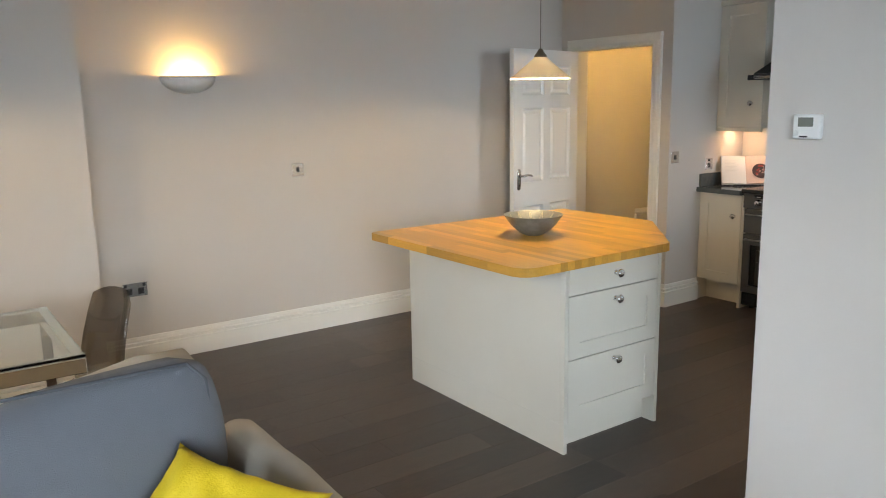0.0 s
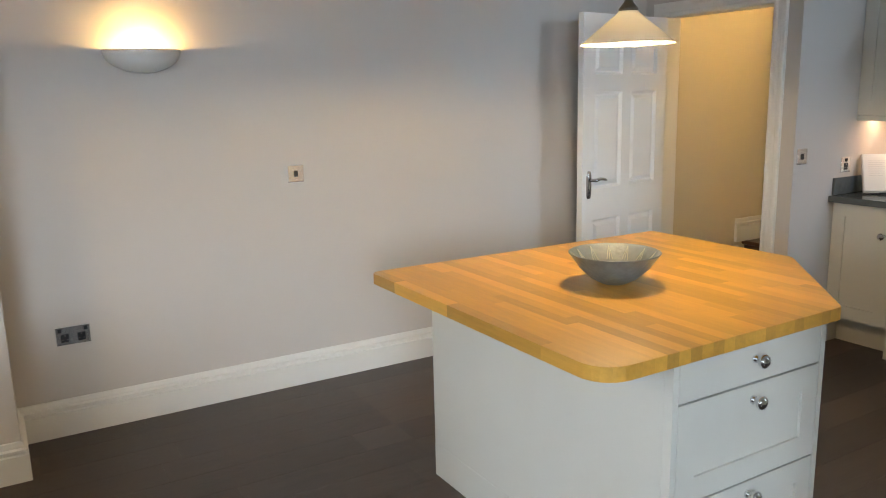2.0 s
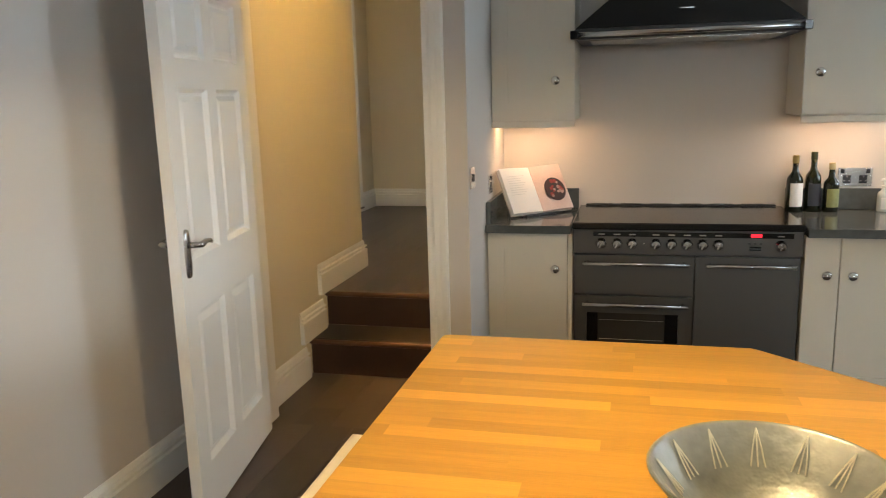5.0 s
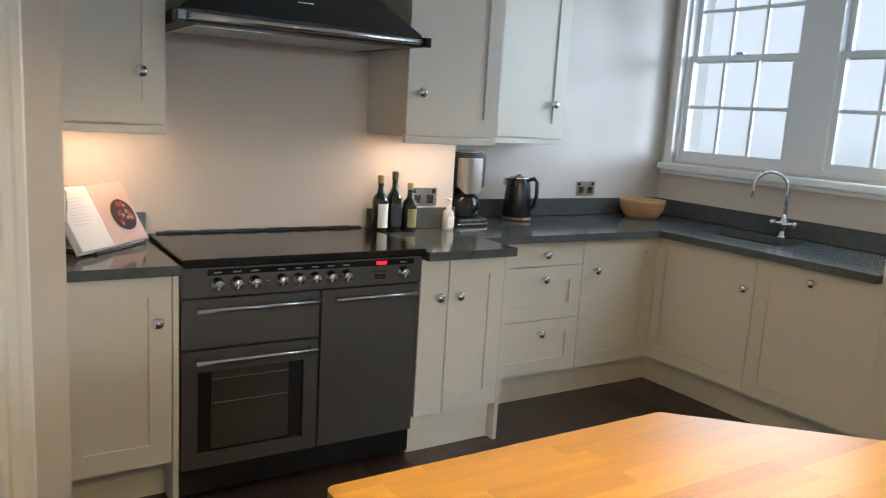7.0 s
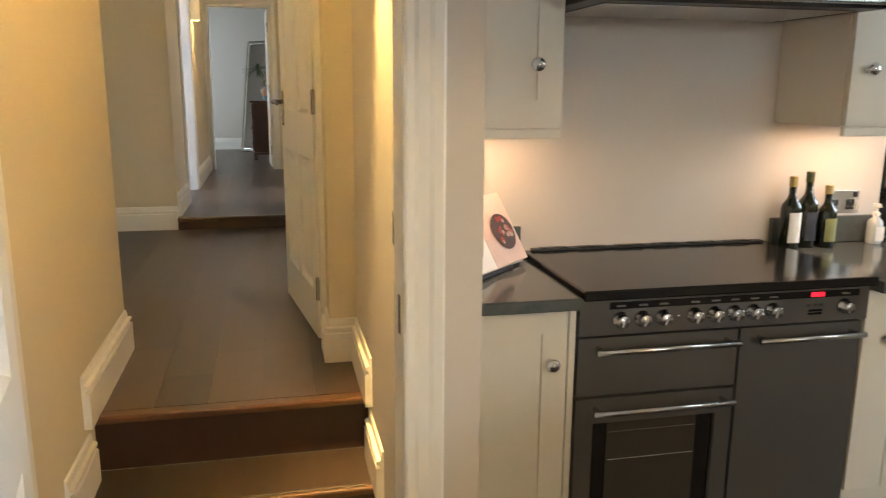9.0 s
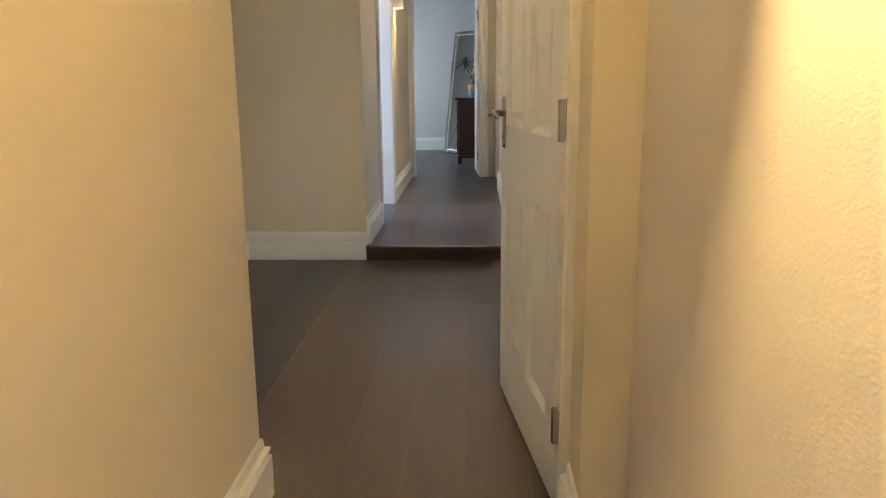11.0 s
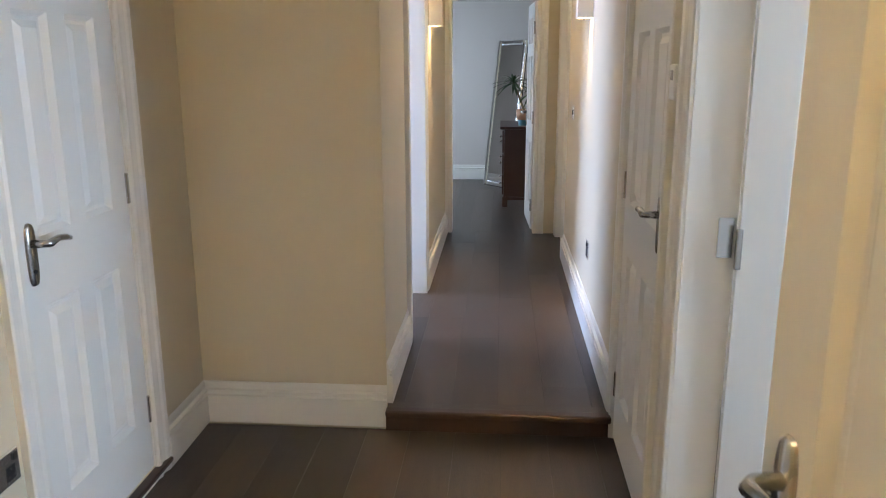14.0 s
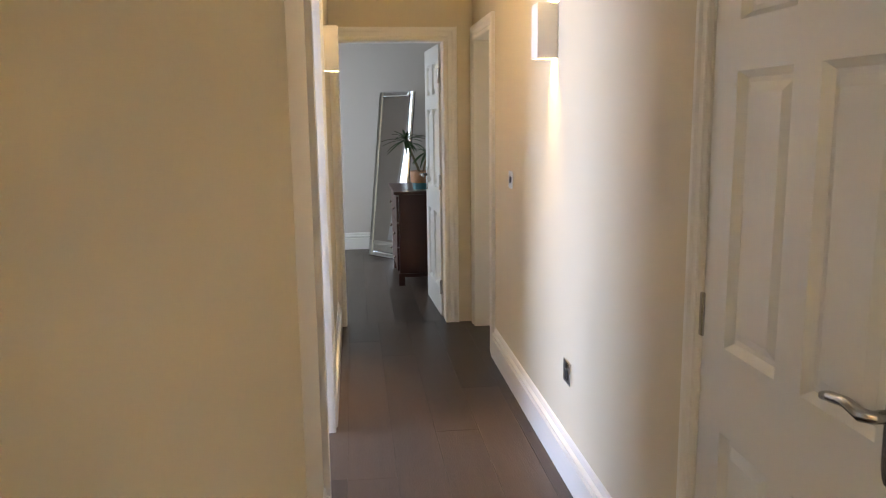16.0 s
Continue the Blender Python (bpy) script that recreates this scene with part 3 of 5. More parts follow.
# unseen window filling the opening added for side light
west = sash_window("window_6", 0.2, 2.6, 0.9, 2.5, 2.67, [(0.25, 1.37), (1.43, 2.55)], 3, 2, "added unseen white sash window in the west wall, for side light")
west.matrix_world = pose(0, 0, 0, 0, 0, 90)
sash_window("window_4", 7.1, 8.3, 1.2, 2.4, 1.56, [(7.15, 8.25)], 3, 2, "white sash window in the side room")

# outside: ground to the horizon; glowing backdrops carry overcast brightness in their colour
structure("ground", box(-400, -400, -3.2, 400, 400, -3.0), mat("grass_ground", (0.07, 0.085, 0.04), 0.9, vary=0.3, scale=0.3))
HAZE_GLOW = glow("overcast_backdrop_glow", (0.92, 0.96, 1.0), 0.46)
hn, hl_ = HAZE_GLOW.node_tree.nodes, HAZE_GLOW.node_tree.links.new
# hazy treetops: emission painted darker low down, broken up by noise
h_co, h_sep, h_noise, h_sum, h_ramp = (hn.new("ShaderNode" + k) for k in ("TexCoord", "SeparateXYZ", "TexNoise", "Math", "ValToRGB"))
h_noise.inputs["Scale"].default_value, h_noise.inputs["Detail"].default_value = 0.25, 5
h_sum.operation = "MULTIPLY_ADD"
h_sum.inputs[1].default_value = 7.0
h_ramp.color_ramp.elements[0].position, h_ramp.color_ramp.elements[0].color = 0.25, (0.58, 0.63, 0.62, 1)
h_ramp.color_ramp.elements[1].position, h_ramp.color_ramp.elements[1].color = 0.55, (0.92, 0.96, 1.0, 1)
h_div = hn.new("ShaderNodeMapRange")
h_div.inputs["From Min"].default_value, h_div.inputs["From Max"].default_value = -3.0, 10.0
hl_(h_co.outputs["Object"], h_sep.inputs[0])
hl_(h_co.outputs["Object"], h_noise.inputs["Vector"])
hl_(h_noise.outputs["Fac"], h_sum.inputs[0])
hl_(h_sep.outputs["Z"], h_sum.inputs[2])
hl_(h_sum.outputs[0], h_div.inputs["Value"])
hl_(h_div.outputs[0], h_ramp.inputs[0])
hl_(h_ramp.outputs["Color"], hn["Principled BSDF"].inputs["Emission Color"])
structure("backdrop", box(-120, -70, -3, 120, -69.5, 60), HAZE_GLOW, "glowing backdrop with pale overcast sky and hazy treetops painted in")
# north copy, added so the bedroom window looks bright in the mirror
structure("backdrop_north", box(-120, 75, -3, 120, 75.5, 60), HAZE_GLOW)


# ---- kitchen: cabinets, cooker ----
W, S = -90, 180
z0, z1 = 0.176, 0.862
base_unit(pose(5.105, 3.728, 0, 0, 0, W), 0.368, "light grey shaker base cabinet with one door, beside the cooker",
          [("cabinet_door", 0.0, 0.366, z0, z1, (0.312, 0.70))], 0.52, 0.13, (1,))
base_unit(pose(5.105, 2.375, 0, 0, 0, W), 0.43, "light grey shaker base cabinet with two doors, beside the cooker",
          [("cabinet_door", 0.0, 0.14, z0, z1, (0.085, 0.70), True), ("cabinet_door", 0.14, 0.43, z0, z1, (0.185, 0.70))], 0.52, 0.05, (1,))
z = (0.176, 0.461, 0.737, 0.862)
base_unit(pose(5.345, 1.915, 0, 0, 0, W), 0.655, "light grey shaker drawer unit with three drawers",
          [("filler", 0, 0.13, z0, z1, None, True), ("drawer", 0.13, 0.655, z[2], z[3], (0.395, 0.798), True), ("drawer", 0.13, 0.655, z[1], z[2], (0.395, 0.675)), ("drawer", 0.13, 0.655, z[0], z[1], (0.395, 0.395))], 0.57, 0.11)
base_unit(pose(5.345, 1.26, 0, 0, 0, W), 0.54, "light grey shaker corner base cabinet with one door",
          [("cabinet_door", 0.0, 0.545, z0, z1, (0.085, 0.70))], 0.57, 0.11, extend=(0, 0.12))
base_unit(pose(5.36, 0.715, 0, 0, 0, S), 0.64, "light grey shaker sink base cabinet", [("cabinet_door", 0.0, 0.64, z0, z1, (0.60, 0.70))], 0.57, 0.11, top=0.69, extend=(0.095, 0))
base_unit(pose(4.72, 0.715, 0, 0, 0, S), 0.60, "light grey shaker dishwasher front", [("dishwasher_front", 0.0, 0.60, z0, z1, (0.30, 0.80))], 0.57, 0.11)
tall = base_unit(pose(4.12, 0.725, 0, 0, 0, S), 0.62, "tall light grey shaker larder cabinet", [("cabinet_door", 0.02, 0.62, z0, 0.74, (0.10, 0.60)), ("cabinet_door", 0.02, 0.62, 0.742, 2.2, (0.10, 0.86))], 0.56, 0.11, (), "tall_cabinet", 2.2)
part("end_panel", box(0, 0, 0, 0.02, 0.565, 2.2), CAB, tall)

# wall cabinets
def wall_cabinet(m, w, depth, label, knob_x, rail=0.075):
    u = thing("wall_cabinet", m, label, "cabinet")
    h0, h1 = 1.355, 2.26
    part("carcass", box(0.001, 0.024, h0, w - 0.001, depth, h1), CAB, u)
    front(u, "cabinet_door", 0.0, w, h0 + 0.004, h1, (knob_x, 1.535), rail)
    part("light_pelmet", box(0.0, 0.002, h0 - 0.03, w, 0.022, h0 - 0.001, 0.002, 1), CAB, u)
    part("cornice", box(-0.004, -0.012, h1 + 0.001, w + 0.004, depth, h1 + 0.04, 0.006), CAB, u)
    return u


wall_cabinet(pose(5.268, 3.728, 0, 0, 0, W), 0.383, 0.36, "light grey shaker wall cabinet beside the cooker hood", 0.298)
wall_cabinet(pose(5.268, 2.39, 0, 0, 0, W), 0.47, 0.36, "light grey shaker wall cabinet beside the cooker hood", 0.06)
wall_cabinet(pose(5.66, 1.885, 0, 0, 0, W), 0.685, 0.265, "light grey shaker wall cabinet on the set-back wall", 0.60)

# stone worktops and upstands
def worktop(name, outline, label):
    return tagged(part(name, prism(outline, 0.866, 0.902, 0.003), GRANITE), label, "worktop")


worktop("worktop", [(5.05, 3.345), (5.628, 3.345), (5.628, 3.728), (5.05, 3.728)], "dark grey polished stone worktop beside the cooker")
bm = slab(4.125, 5.925, 0.125, 2.375, 0.866, 0.902, [(4.125, 5.045, 0.765, 2.375), (5.045, 5.30, 0.765, 1.93), (5.628, 5.925, 1.895, 2.375), (4.75, 5.30, 0.25, 0.52)])
for v in bm.verts:
    v.co.y, v.co.z = v.co.z, v.co.y
bmesh.ops.recalc_face_normals(bm, faces=bm.faces[:])
tagged(part("worktop", bm, GRANITE), "dark grey polished stone worktop round the sink corner", "worktop")
up = thing("upstand", pose(0, 0, 0.903), "dark grey stone upstand against the wall", "upstand", kind="structure")
for x0, y0, x1, y1 in ((5.610, 3.345, 5.629, 3.708), (5.08, 3.709, 5.629, 3.728), (5.610, 1.92, 5.629, 2.37), (5.630, 1.879, 5.91, 1.898), (5.911, 0.122, 5.929, 1.898), (4.13, 0.122, 5.910, 0.140)):
    part("stone_strip", box(x0, y0, 0, x1, y1, 0.10, 0.002, 1), GRANITE, up)

# range cooker
ck = thing("range_cooker", pose(5.10, 3.338, 0, 0, 0, W), "slate grey range cooker with black hob and steel handles", "cooker")
cw = 0.955
part("body", box(0.004, 0.03, 0.05, cw - 0.004, 0.50, 0.885), ENAMEL, ck)
part("hob", box(0.0, -0.045, 0.888, cw, 0.52, 0.918, 0.005), BLACK, ck, "black glass hob")
part("rear_vent", box(0.03, 0.49, 0.919, cw - 0.03, 0.518, 0.926, 0.002), SOFTBLACK, ck)
for i in range(6):
    part("vent_slot", box(0.06 + i * 0.142, 0.493, 0.9265, 0.16 + i * 0.142, 0.515, 0.9285), BLACK, ck)
panel = part("control_panel", box(0.0, -0.012, 0.775, cw, 0.03, 0.884, 0.004), ENAMEL, ck)
part("label_strip", box(0.09, -0.0155, 0.853, cw - 0.04, -0.0125, 0.874, 0.001, 1), BLACK, panel)
DIAL = mesh_of("dial", lathe([(0.024, 0), (0.024, 0.006), (0.019, 0.008), (0.018, 0.030), (0.015, 0.033), (0.001, 0.033)], 22, pose(0, 0, 0, 90)), STEEL, True)
DGRIP = mesh_of("dial_grip", box(-0.0035, -0.038, -0.017, 0.0035, -0.032, 0.017, 0.001, 1), CHROME)
for dx in (0.125, 0.193, 0.258, 0.358, 0.424, 0.488, 0.552, 0.616, 0.865):
    k = piece("dial", DIAL, panel, pose(dx, -0.0125, 0.822))
    piece("dial_grip", DGRIP, k, pose(0, 0, 0, 0, 25, 0))
    part("print_bar", box(dx - 0.014, -0.0165, 0.860, dx + 0.014, -0.0157, 0.866), STEEL, panel)
part("pilot_light", lathe([(0.005, 0), (0.004, 0.004), (0.001, 0.005)], 10, pose(0.308, -0.0125, 0.822, 90)), CHROME, panel)
part("clock_display", box(0.745, -0.0165, 0.857, 0.79, -0.0157, 0.871), glow("red_display", (1.0, 0.012, 0.035), 1.1), panel, "glowing red clock display")
for a in range(3):
    part("clock_button", box(0.735 + a * 0.022, -0.016, 0.826, 0.747 + a * 0.022, -0.0125, 0.834, 0.001, 1), SOFTBLACK, panel)
for a in range(2):
    part("badge_bar", box(0.742, -0.015, 0.800 + a * 0.010, 0.788, -0.0125, 0.806 + a * 0.010), BLACK, panel)


def oven_door(name, x0, x1, zz0, zz1, window=None):
    holes = [window] if window else []
    dr = part(name, slab(x0, x1, zz0, zz1, 0.0, 0.03, holes), ENAMEL, ck)
    hz = zz1 - 0.030
    part("handle", tube([(x0 + 0.04, -0.045, hz), (x1 - 0.02, -0.045, hz)], 0.0095, 12), STEEL, dr, "brushed steel bar handle", True)
    for hx in (x0 + 0.06, x1 - 0.04):
        part("handle_post", tube([(hx, 0.0, hz), (hx, -0.045, hz)], 0.007, 8), STEEL, dr)
    return dr


oven_door("grill_door", 0.006, 0.518, 0.588, 0.765)
ov = oven_door("oven_door", 0.006, 0.518, 0.135, 0.578, (0.062, 0.462, 0.19, 0.50))
part("oven_glass", box(0.060, 0.012, 0.187, 0.464, 0.020, 0.503), BLACK, ov, "dark oven window")
part("inner_glass", box(0.112, 0.0085, 0.20, 0.405, 0.0118, 0.498), mat("smoked_glass", (0.045, 0.042, 0.038), 0.12, bump=0), ov)
for zz in (0.375, 0.465):
    part("oven_rack", tube([(0.118, 0.0075, zz), (0.40, 0.0075, zz)], 0.0016, 6), STEEL, ov)
oven_door("tall_oven_door", 0.528, cw - 0.006, 0.135, 0.765)
part("plinth", box(0.004, 0.02, 0.03, cw - 0.004, 0.05, 0.128, 0.003), BLACK, ck)
for fx in (0.05, cw - 0.05):
    part("foot", lathe([(0.02, 0), (0.02, 0.05)], 14, pose(fx, 0.09, 0)), SOFTBLACK, ck)

# cooker hood: a sloping black canopy with a steel front rail
hood = thing("cooker_hood", pose(5.12, 3.335, 1.70, 0, 0, W), "black chimney cooker hood with a steel front rail", "cooker hood")
bm = bmesh.new()
lo = [bm.verts.new(p) for p in ((0.0, 0.0, 0.045), (0.915, 0.0, 0.045), (0.915, 0.508, 0.045), (0.0, 0.508, 0.045))]
hi = [bm.verts.new(p) for p in ((0.31, 0.26, 0.33), (0.605, 0.26, 0.33), (0.605, 0.508, 0.33), (0.31, 0.508, 0.33))]
for k in range(4):
    bm.faces.new((lo[k], lo[(k + 1) % 4], hi[(k + 1) % 4], hi[k]))
bm.faces.new(hi)
bm.faces.new(lo[::-1])
bmesh.ops.recalc_face_normals(bm, faces=bm.faces[:])
part("canopy", bm, BLACK, hood)
part("skirt", box(0.0, 0.0, 0.0, 0.915, 0.508, 0.044, 0.003), SOFTBLACK, hood)
part("filter", box(0.06, 0.05, -0.004, 0.855, 0.46, -0.0005), STEEL, hood)
part("rail", tube([(0.0, -0.03, 0.018), (0.915, -0.03, 0.018)], 0.011, 12), STEEL, hood, "brushed steel front rail", True)
for hx in (-0.004, 0.915):
    part("rail_bracket", box(hx - 0.014, -0.045, 0.0, hx + 0.018, 0.02, 0.036, 0.004), BLACK, hood)
part("chimney", box(0.325, 0.275, 0.331, 0.59, 0.508, 1.04), BLACK, hood)
part("badge", box(0.43, 0.064, 0.113, 0.49, 0.068, 0.119), STEEL, hood)

# ---- island ----
isl = thing("kitchen_island", pose(2.30, 2.345, 0), "light grey shaker kitchen island with three drawers", "kitchen island")
part("body", box(0.0, 0.03, 0.138, 0.635, 1.245, 0.862, 0.001, 1), CAB, isl)
part("plinth", box(0.021, 0.075, 0.0, 0.614, 1.244, 0.137), CAB, isl)
part("back_panel", box(0.0, 0.0765, 0.0, 0.02, 1.245, 0.1375), CAB, isl)
part("side_panel", box(0.0, 0.0, 0.0, 0.02, 0.029, 0.862), CAB, isl)
part("side_panel", box(0.0, 0.029, 0.0, 0.02, 0.0765, 0.1375), CAB, isl)
part("side_panel", box(0.615, 0.029, 0.0, 0.635, 1.245, 0.1375), CAB, isl)
part("side_panel", box(0.615, 0.0, 0.0, 0.635, 0.029, 0.862), CAB, isl)
for a, b, kz in ((0.14, 0.436, 0.395), (0.438, 0.730, 0.682), (0.732, 0.860, 0.802)):
    dr = front(isl, "drawer", 0.021, 0.614, a, b, (0.318, kz), 0.07, flat=b > 0.8)
TOP = [(2.02, 2.30), (2.955, 2.315), (3.437, 2.82), (3.435, 3.532), (2.012, 3.545)]


def rounded(poly, radii, n=7):
    out = []
    for i, p in enumerate(poly):
        p, a, b = Vector(p), Vector(poly[i - 1]), Vector(poly[(i + 1) % len(poly)])
        u, v = (a - p).normalized(), (b - p).normalized()
        t = radii[i] / math.tan(u.angle(v) / 2)
        s, e = p + u * t, p + v * t
        for k in range(n + 1):
            f = k / n
            out.append(tuple(s.lerp(p, f).lerp(p.lerp(e, f), f)))
    return out


def clip(poly, axis, value, keep_above):
    out = []
    for i, q in enumerate(poly):
        p = poly[i - 1]
        pin, qin = ((p[axis] >= value) == keep_above), ((q[axis] >= value) == keep_above)
        if pin != qin:
            f = (value - p[axis]) / (q[axis] - p[axis])
            out.append((p[0] + f * (q[0] - p[0]), p[1] + f * (q[1] - p[1])))
        if qin:
            out.append(q)
    return out


outline = rounded(TOP, [0.10, 0.02, 0.03, 0.02, 0.06])
itop = thing("island_worktop", pose(0, 0, 0), "honey oak butcher-block worktop made of staves", "worktop")
rng = random.Random(4)
x = 2.02
while x < 3.49:
    y = 2.30 - rng.uniform(0, 0.4)
    strip = clip(clip(outline, 0, x, True), 0, x + 0.042, False)
    while y < 3.58:
        ln = rng.uniform(0.28, 0.75)
        cell = clip(clip(strip, 1, y, True), 1, y + ln, False) if len(strip) > 2 else []
        if len(cell) > 2 and abs(sum(p[0] * q[1] - q[0] * p[1] for p, q in zip(cell, cell[1:] + cell[:1]))) > 2e-4:
            part("stave", prism(cell, 0.863, 0.902), STAVE, itop)
        y += ln
    x += 0.042


# ---- wall fittings ----
PLASTER = mat("white_plaster", (0.74, 0.72, 0.68), 0.7, vary=0.03, bump=0.08)
WHITEPL = mat("white_plastic", (0.80, 0.80, 0.78), 0.35, vary=0.02, bump=0)


def socket(m, gangs, label, kind="socket"):
    """A chrome wall plate; its own x runs along the wall and -y points into the room."""
    w = (0.088, 0.147)[gangs > 1]
    s = thing("wall_" + kind, m, label, kind)
    part("plate", box(-w / 2, -0.008, -0.044, w / 2, 0.0, 0.044, 0.003), PLATE, s, "polished chrome plate")
    for g in range(gangs):
        cx = (g - (gangs - 1) / 2) * 0.07
        if kind == "socket":
            part("socket_insert", box(cx - 0.017, -0.010, -0.030, cx + 0.017, -0.0082, 0.008, 0.001, 1), SOFTBLACK, s)
            for px, pz, pw, ph in ((0, 0.002, 0.0035, 0.009), (-0.011, -0.018, 0.008, 0.004), (0.011, -0.018, 0.008, 0.004)):
                part("pin_hole", box(cx + px - pw / 2, -0.0108, pz - ph / 2, cx + px + pw / 2, -0.0101, pz + ph / 2), CHROME, s)
            part("rocker", box(cx - 0.008 + 0.02 * (g * 2 - 1) * (gangs > 1), -0.013, 0.017, cx + 0.008 + 0.02 * (g * 2 - 1) * (gangs > 1), -0.0082, 0.036, 0.002), SOFTBLACK, s)
        else:
            part("rocker", box(cx - 0.010, -0.013, -0.016, cx + 0.010, -0.0082, 0.016, 0.002), SOFTBLACK if kind == "switch" else CHROME, s)
    return s


socket(pose(1.108, NORTH, 0.478), 2, "chrome double socket low on the greige wall")
socket(pose(2.235, NORTH, 1.146), 1, "chrome single switch plate on the greige wall", "switch")
socket(pose(4.775, 3.73, 1.146), 1, "chrome light switch beside the kitchen doorway", "switch")
socket(pose(5.19, 3.73, 1.075), 1, "chrome socket behind the recipe book")
socket(pose(5.63, 2.07, 1.056, 0, 0, -90), 2, "chrome double socket above the stone upstand")
socket(pose(5.93, 0.752, 1.062, 0, 0, -90), 2, "chrome double socket above the worktop corner")
socket(pose(5.0, 3.87, 1.12, 0, 0, 180), 1, "chrome light switch beside the stairs", "switch")
socket(pose(7.70, 5.645, 0.87), 2, "chrome double socket on the hall wall")
socket(pose(7.868, 5.645, 0.87), 2, "chrome double socket beside the hall cupboard door")
socket(pose(11.21, 3.975, 1.55, 0, 0, 180), 1, "chrome light switch in the corridor", "switch")
socket(pose(10.16, 3.975, 0.915, 0, 0, 180), 1, "chrome single socket in the corridor")

th = thing("thermostat", pose(2.32, 1.306, 1.482, 0, 0, -90), "white room thermostat with a grey display", "thermostat")
part("case", box(-0.044, -0.024, -0.038, 0.044, 0.0, 0.038, 0.006), WHITEPL, th)
part("display", box(-0.026, -0.0255, 0.0, 0.022, -0.0242, 0.028), mat("grey_display", (0.16, 0.17, 0.15), 0.25, bump=0), th)
part("button", lathe([(0.008, 0), (0.007, 0.004), (0.001, 0.005)], 14, pose(-0.032, -0.024, -0.02, 90)), WHITEPL, th)
part("label_bar", box(-0.02, -0.0252, -0.033, 0.006, -0.0242, -0.028), SOFTBLACK, th)

sn = thing("wall_sensor", pose(8.29, 3.975, 1.80, 0, 0, 180), "small white heating control on the hall wall", "thermostat")
part("case", box(-0.032, -0.028, -0.045, 0.032, 0.0, 0.045, 0.006), WHITEPL, sn)
part("display", box(-0.012, -0.0295, 0.005, 0.012, -0.0282, 0.030), mat("sensor_display", (0.2, 0.2, 0.2), 0.3, bump=0), sn)

# uplighter: a plaster half bowl on the wall
sc = thing("wall_uplighter", pose(1.533, NORTH, 1.66), "white plaster half-bowl uplighter, lit, on the wall", "wall lamp")
bm = bmesh.new()
n, rows_ = 24, 8
grid = []
for shell, k in ((1.0, 0.0), (0.93, 0.006)):
    for r in range(rows_ + 1):
        a = (math.pi / 2) * r / rows_
        if shell < 1:
            a = (math.pi / 2) * (1 - r / rows_)
        rad, h = math.sin(a), 1 - math.cos(a)
        grid.append([bm.verts.new((0.172 * shell * rad * math.cos(math.pi * i / n), -0.125 * shell * rad * math.sin(math.pi * i / n), 0.105 * h + k * (1 - h))) for i in range(n + 1)])
for a, b in zip(grid, grid[1:]):
    for i in range(n):
        try:
            bm.faces.new((a[i], a[i + 1], b[i + 1], b[i]))
        except ValueError:
            pass
bmesh.ops.remove_doubles(bm, verts=bm.verts[:], dist=0.0004)
bmesh.ops.recalc_face_normals(bm, faces=bm.faces[:])
part("bowl", bm, PLASTER, sc, smooth=True)

# the one at x 6.33 is unseen, added to hold the extra lobby light
for lx, ly, rz in ((5.22, 3.87, 180), (6.33, 5.30, 90), (10.42, 3.975, 180), (11.15, 4.88, 0)):
    hl = thing("wall_lamp", pose(lx, ly, 2.175, 0, 0, rz), "white plaster up-and-down wall lamp, lit", "wall lamp", "hall wall lamps")
    bm = bmesh.new()
    for x0, y0, x1, y1 in ((-0.05, -0.078, 0.05, -0.070), (-0.05, -0.070, -0.042, 0.0), (0.042, -0.070, 0.05, 0.0)):
        add_box(bm, x0, y0, -0.10, x1, y1, 0.10)
    part("shade", bm, PLASTER, hl)
    part("bracket", box(-0.04, -0.012, -0.02, 0.04, 0.0, 0.02), PLASTER, hl)

# pendant over the island
def opal(name, color):
    m = bpy.data.materials.new(name)
    m.use_nodes = True
    nt = m.node_tree
    b = nt.nodes["Principled BSDF"]
    b.inputs["Base Color"].default_value = (*color, 1)
    b.inputs["Roughness"].default_value = 0.25
    tr = nt.nodes.new("ShaderNodeBsdfTranslucent")
    tr.inputs["Color"].default_value = (*color, 1)
    mx = nt.nodes.new("ShaderNodeMixShader")
    mx.inputs[0].default_value = 0.42
    nt.links.new(b.outputs[0], mx.inputs[1])
    nt.links.new(tr.outputs[0], mx.inputs[2])
    nt.links.new(mx.outputs[0], nt.nodes["Material Output"].inputs["Surface"])
    return m


pd = thing("pendant_lamp", pose(2.815, 3.075, 1.69), "cream opal glass cone pendant lamp, lit, over the island", "pendant lamp")
part("shade", lathe([(0.160, 0.0), (0.158, 0.005), (0.096, 0.056), (0.040, 0.102), (0.030, 0.114), (0.027, 0.112), (0.091, 0.053), (0.155, 0.003)], 48, close=False), opal("opal_glass", (0.82, 0.76, 0.62)), pd, smooth=True)
part("gallery", lathe([(0.032, 0.108), (0.034, 0.118), (0.028, 0.126), (0.018, 0.138), (0.011, 0.152), (0.004, 0.156)], 20), mat("antique_metal", (0.20, 0.17, 0.13), 0.35, 1.0), pd, smooth=True)
part("bulb", lathe([(0.010, 0.104), (0.016, 0.092), (0.026, 0.070), (0.028, 0.052), (0.018, 0.034), (0.002, 0.028)], 18), glow("bulb_glow", (1.0, 0.80, 0.50), 9.0), pd, smooth=True)
part("cord", tube([(0, 0, 0.154), (0, 0, 1.055)], 0.002, 6), mat("brown_flex", (0.16, 0.13, 0.10), 0.6), pd)
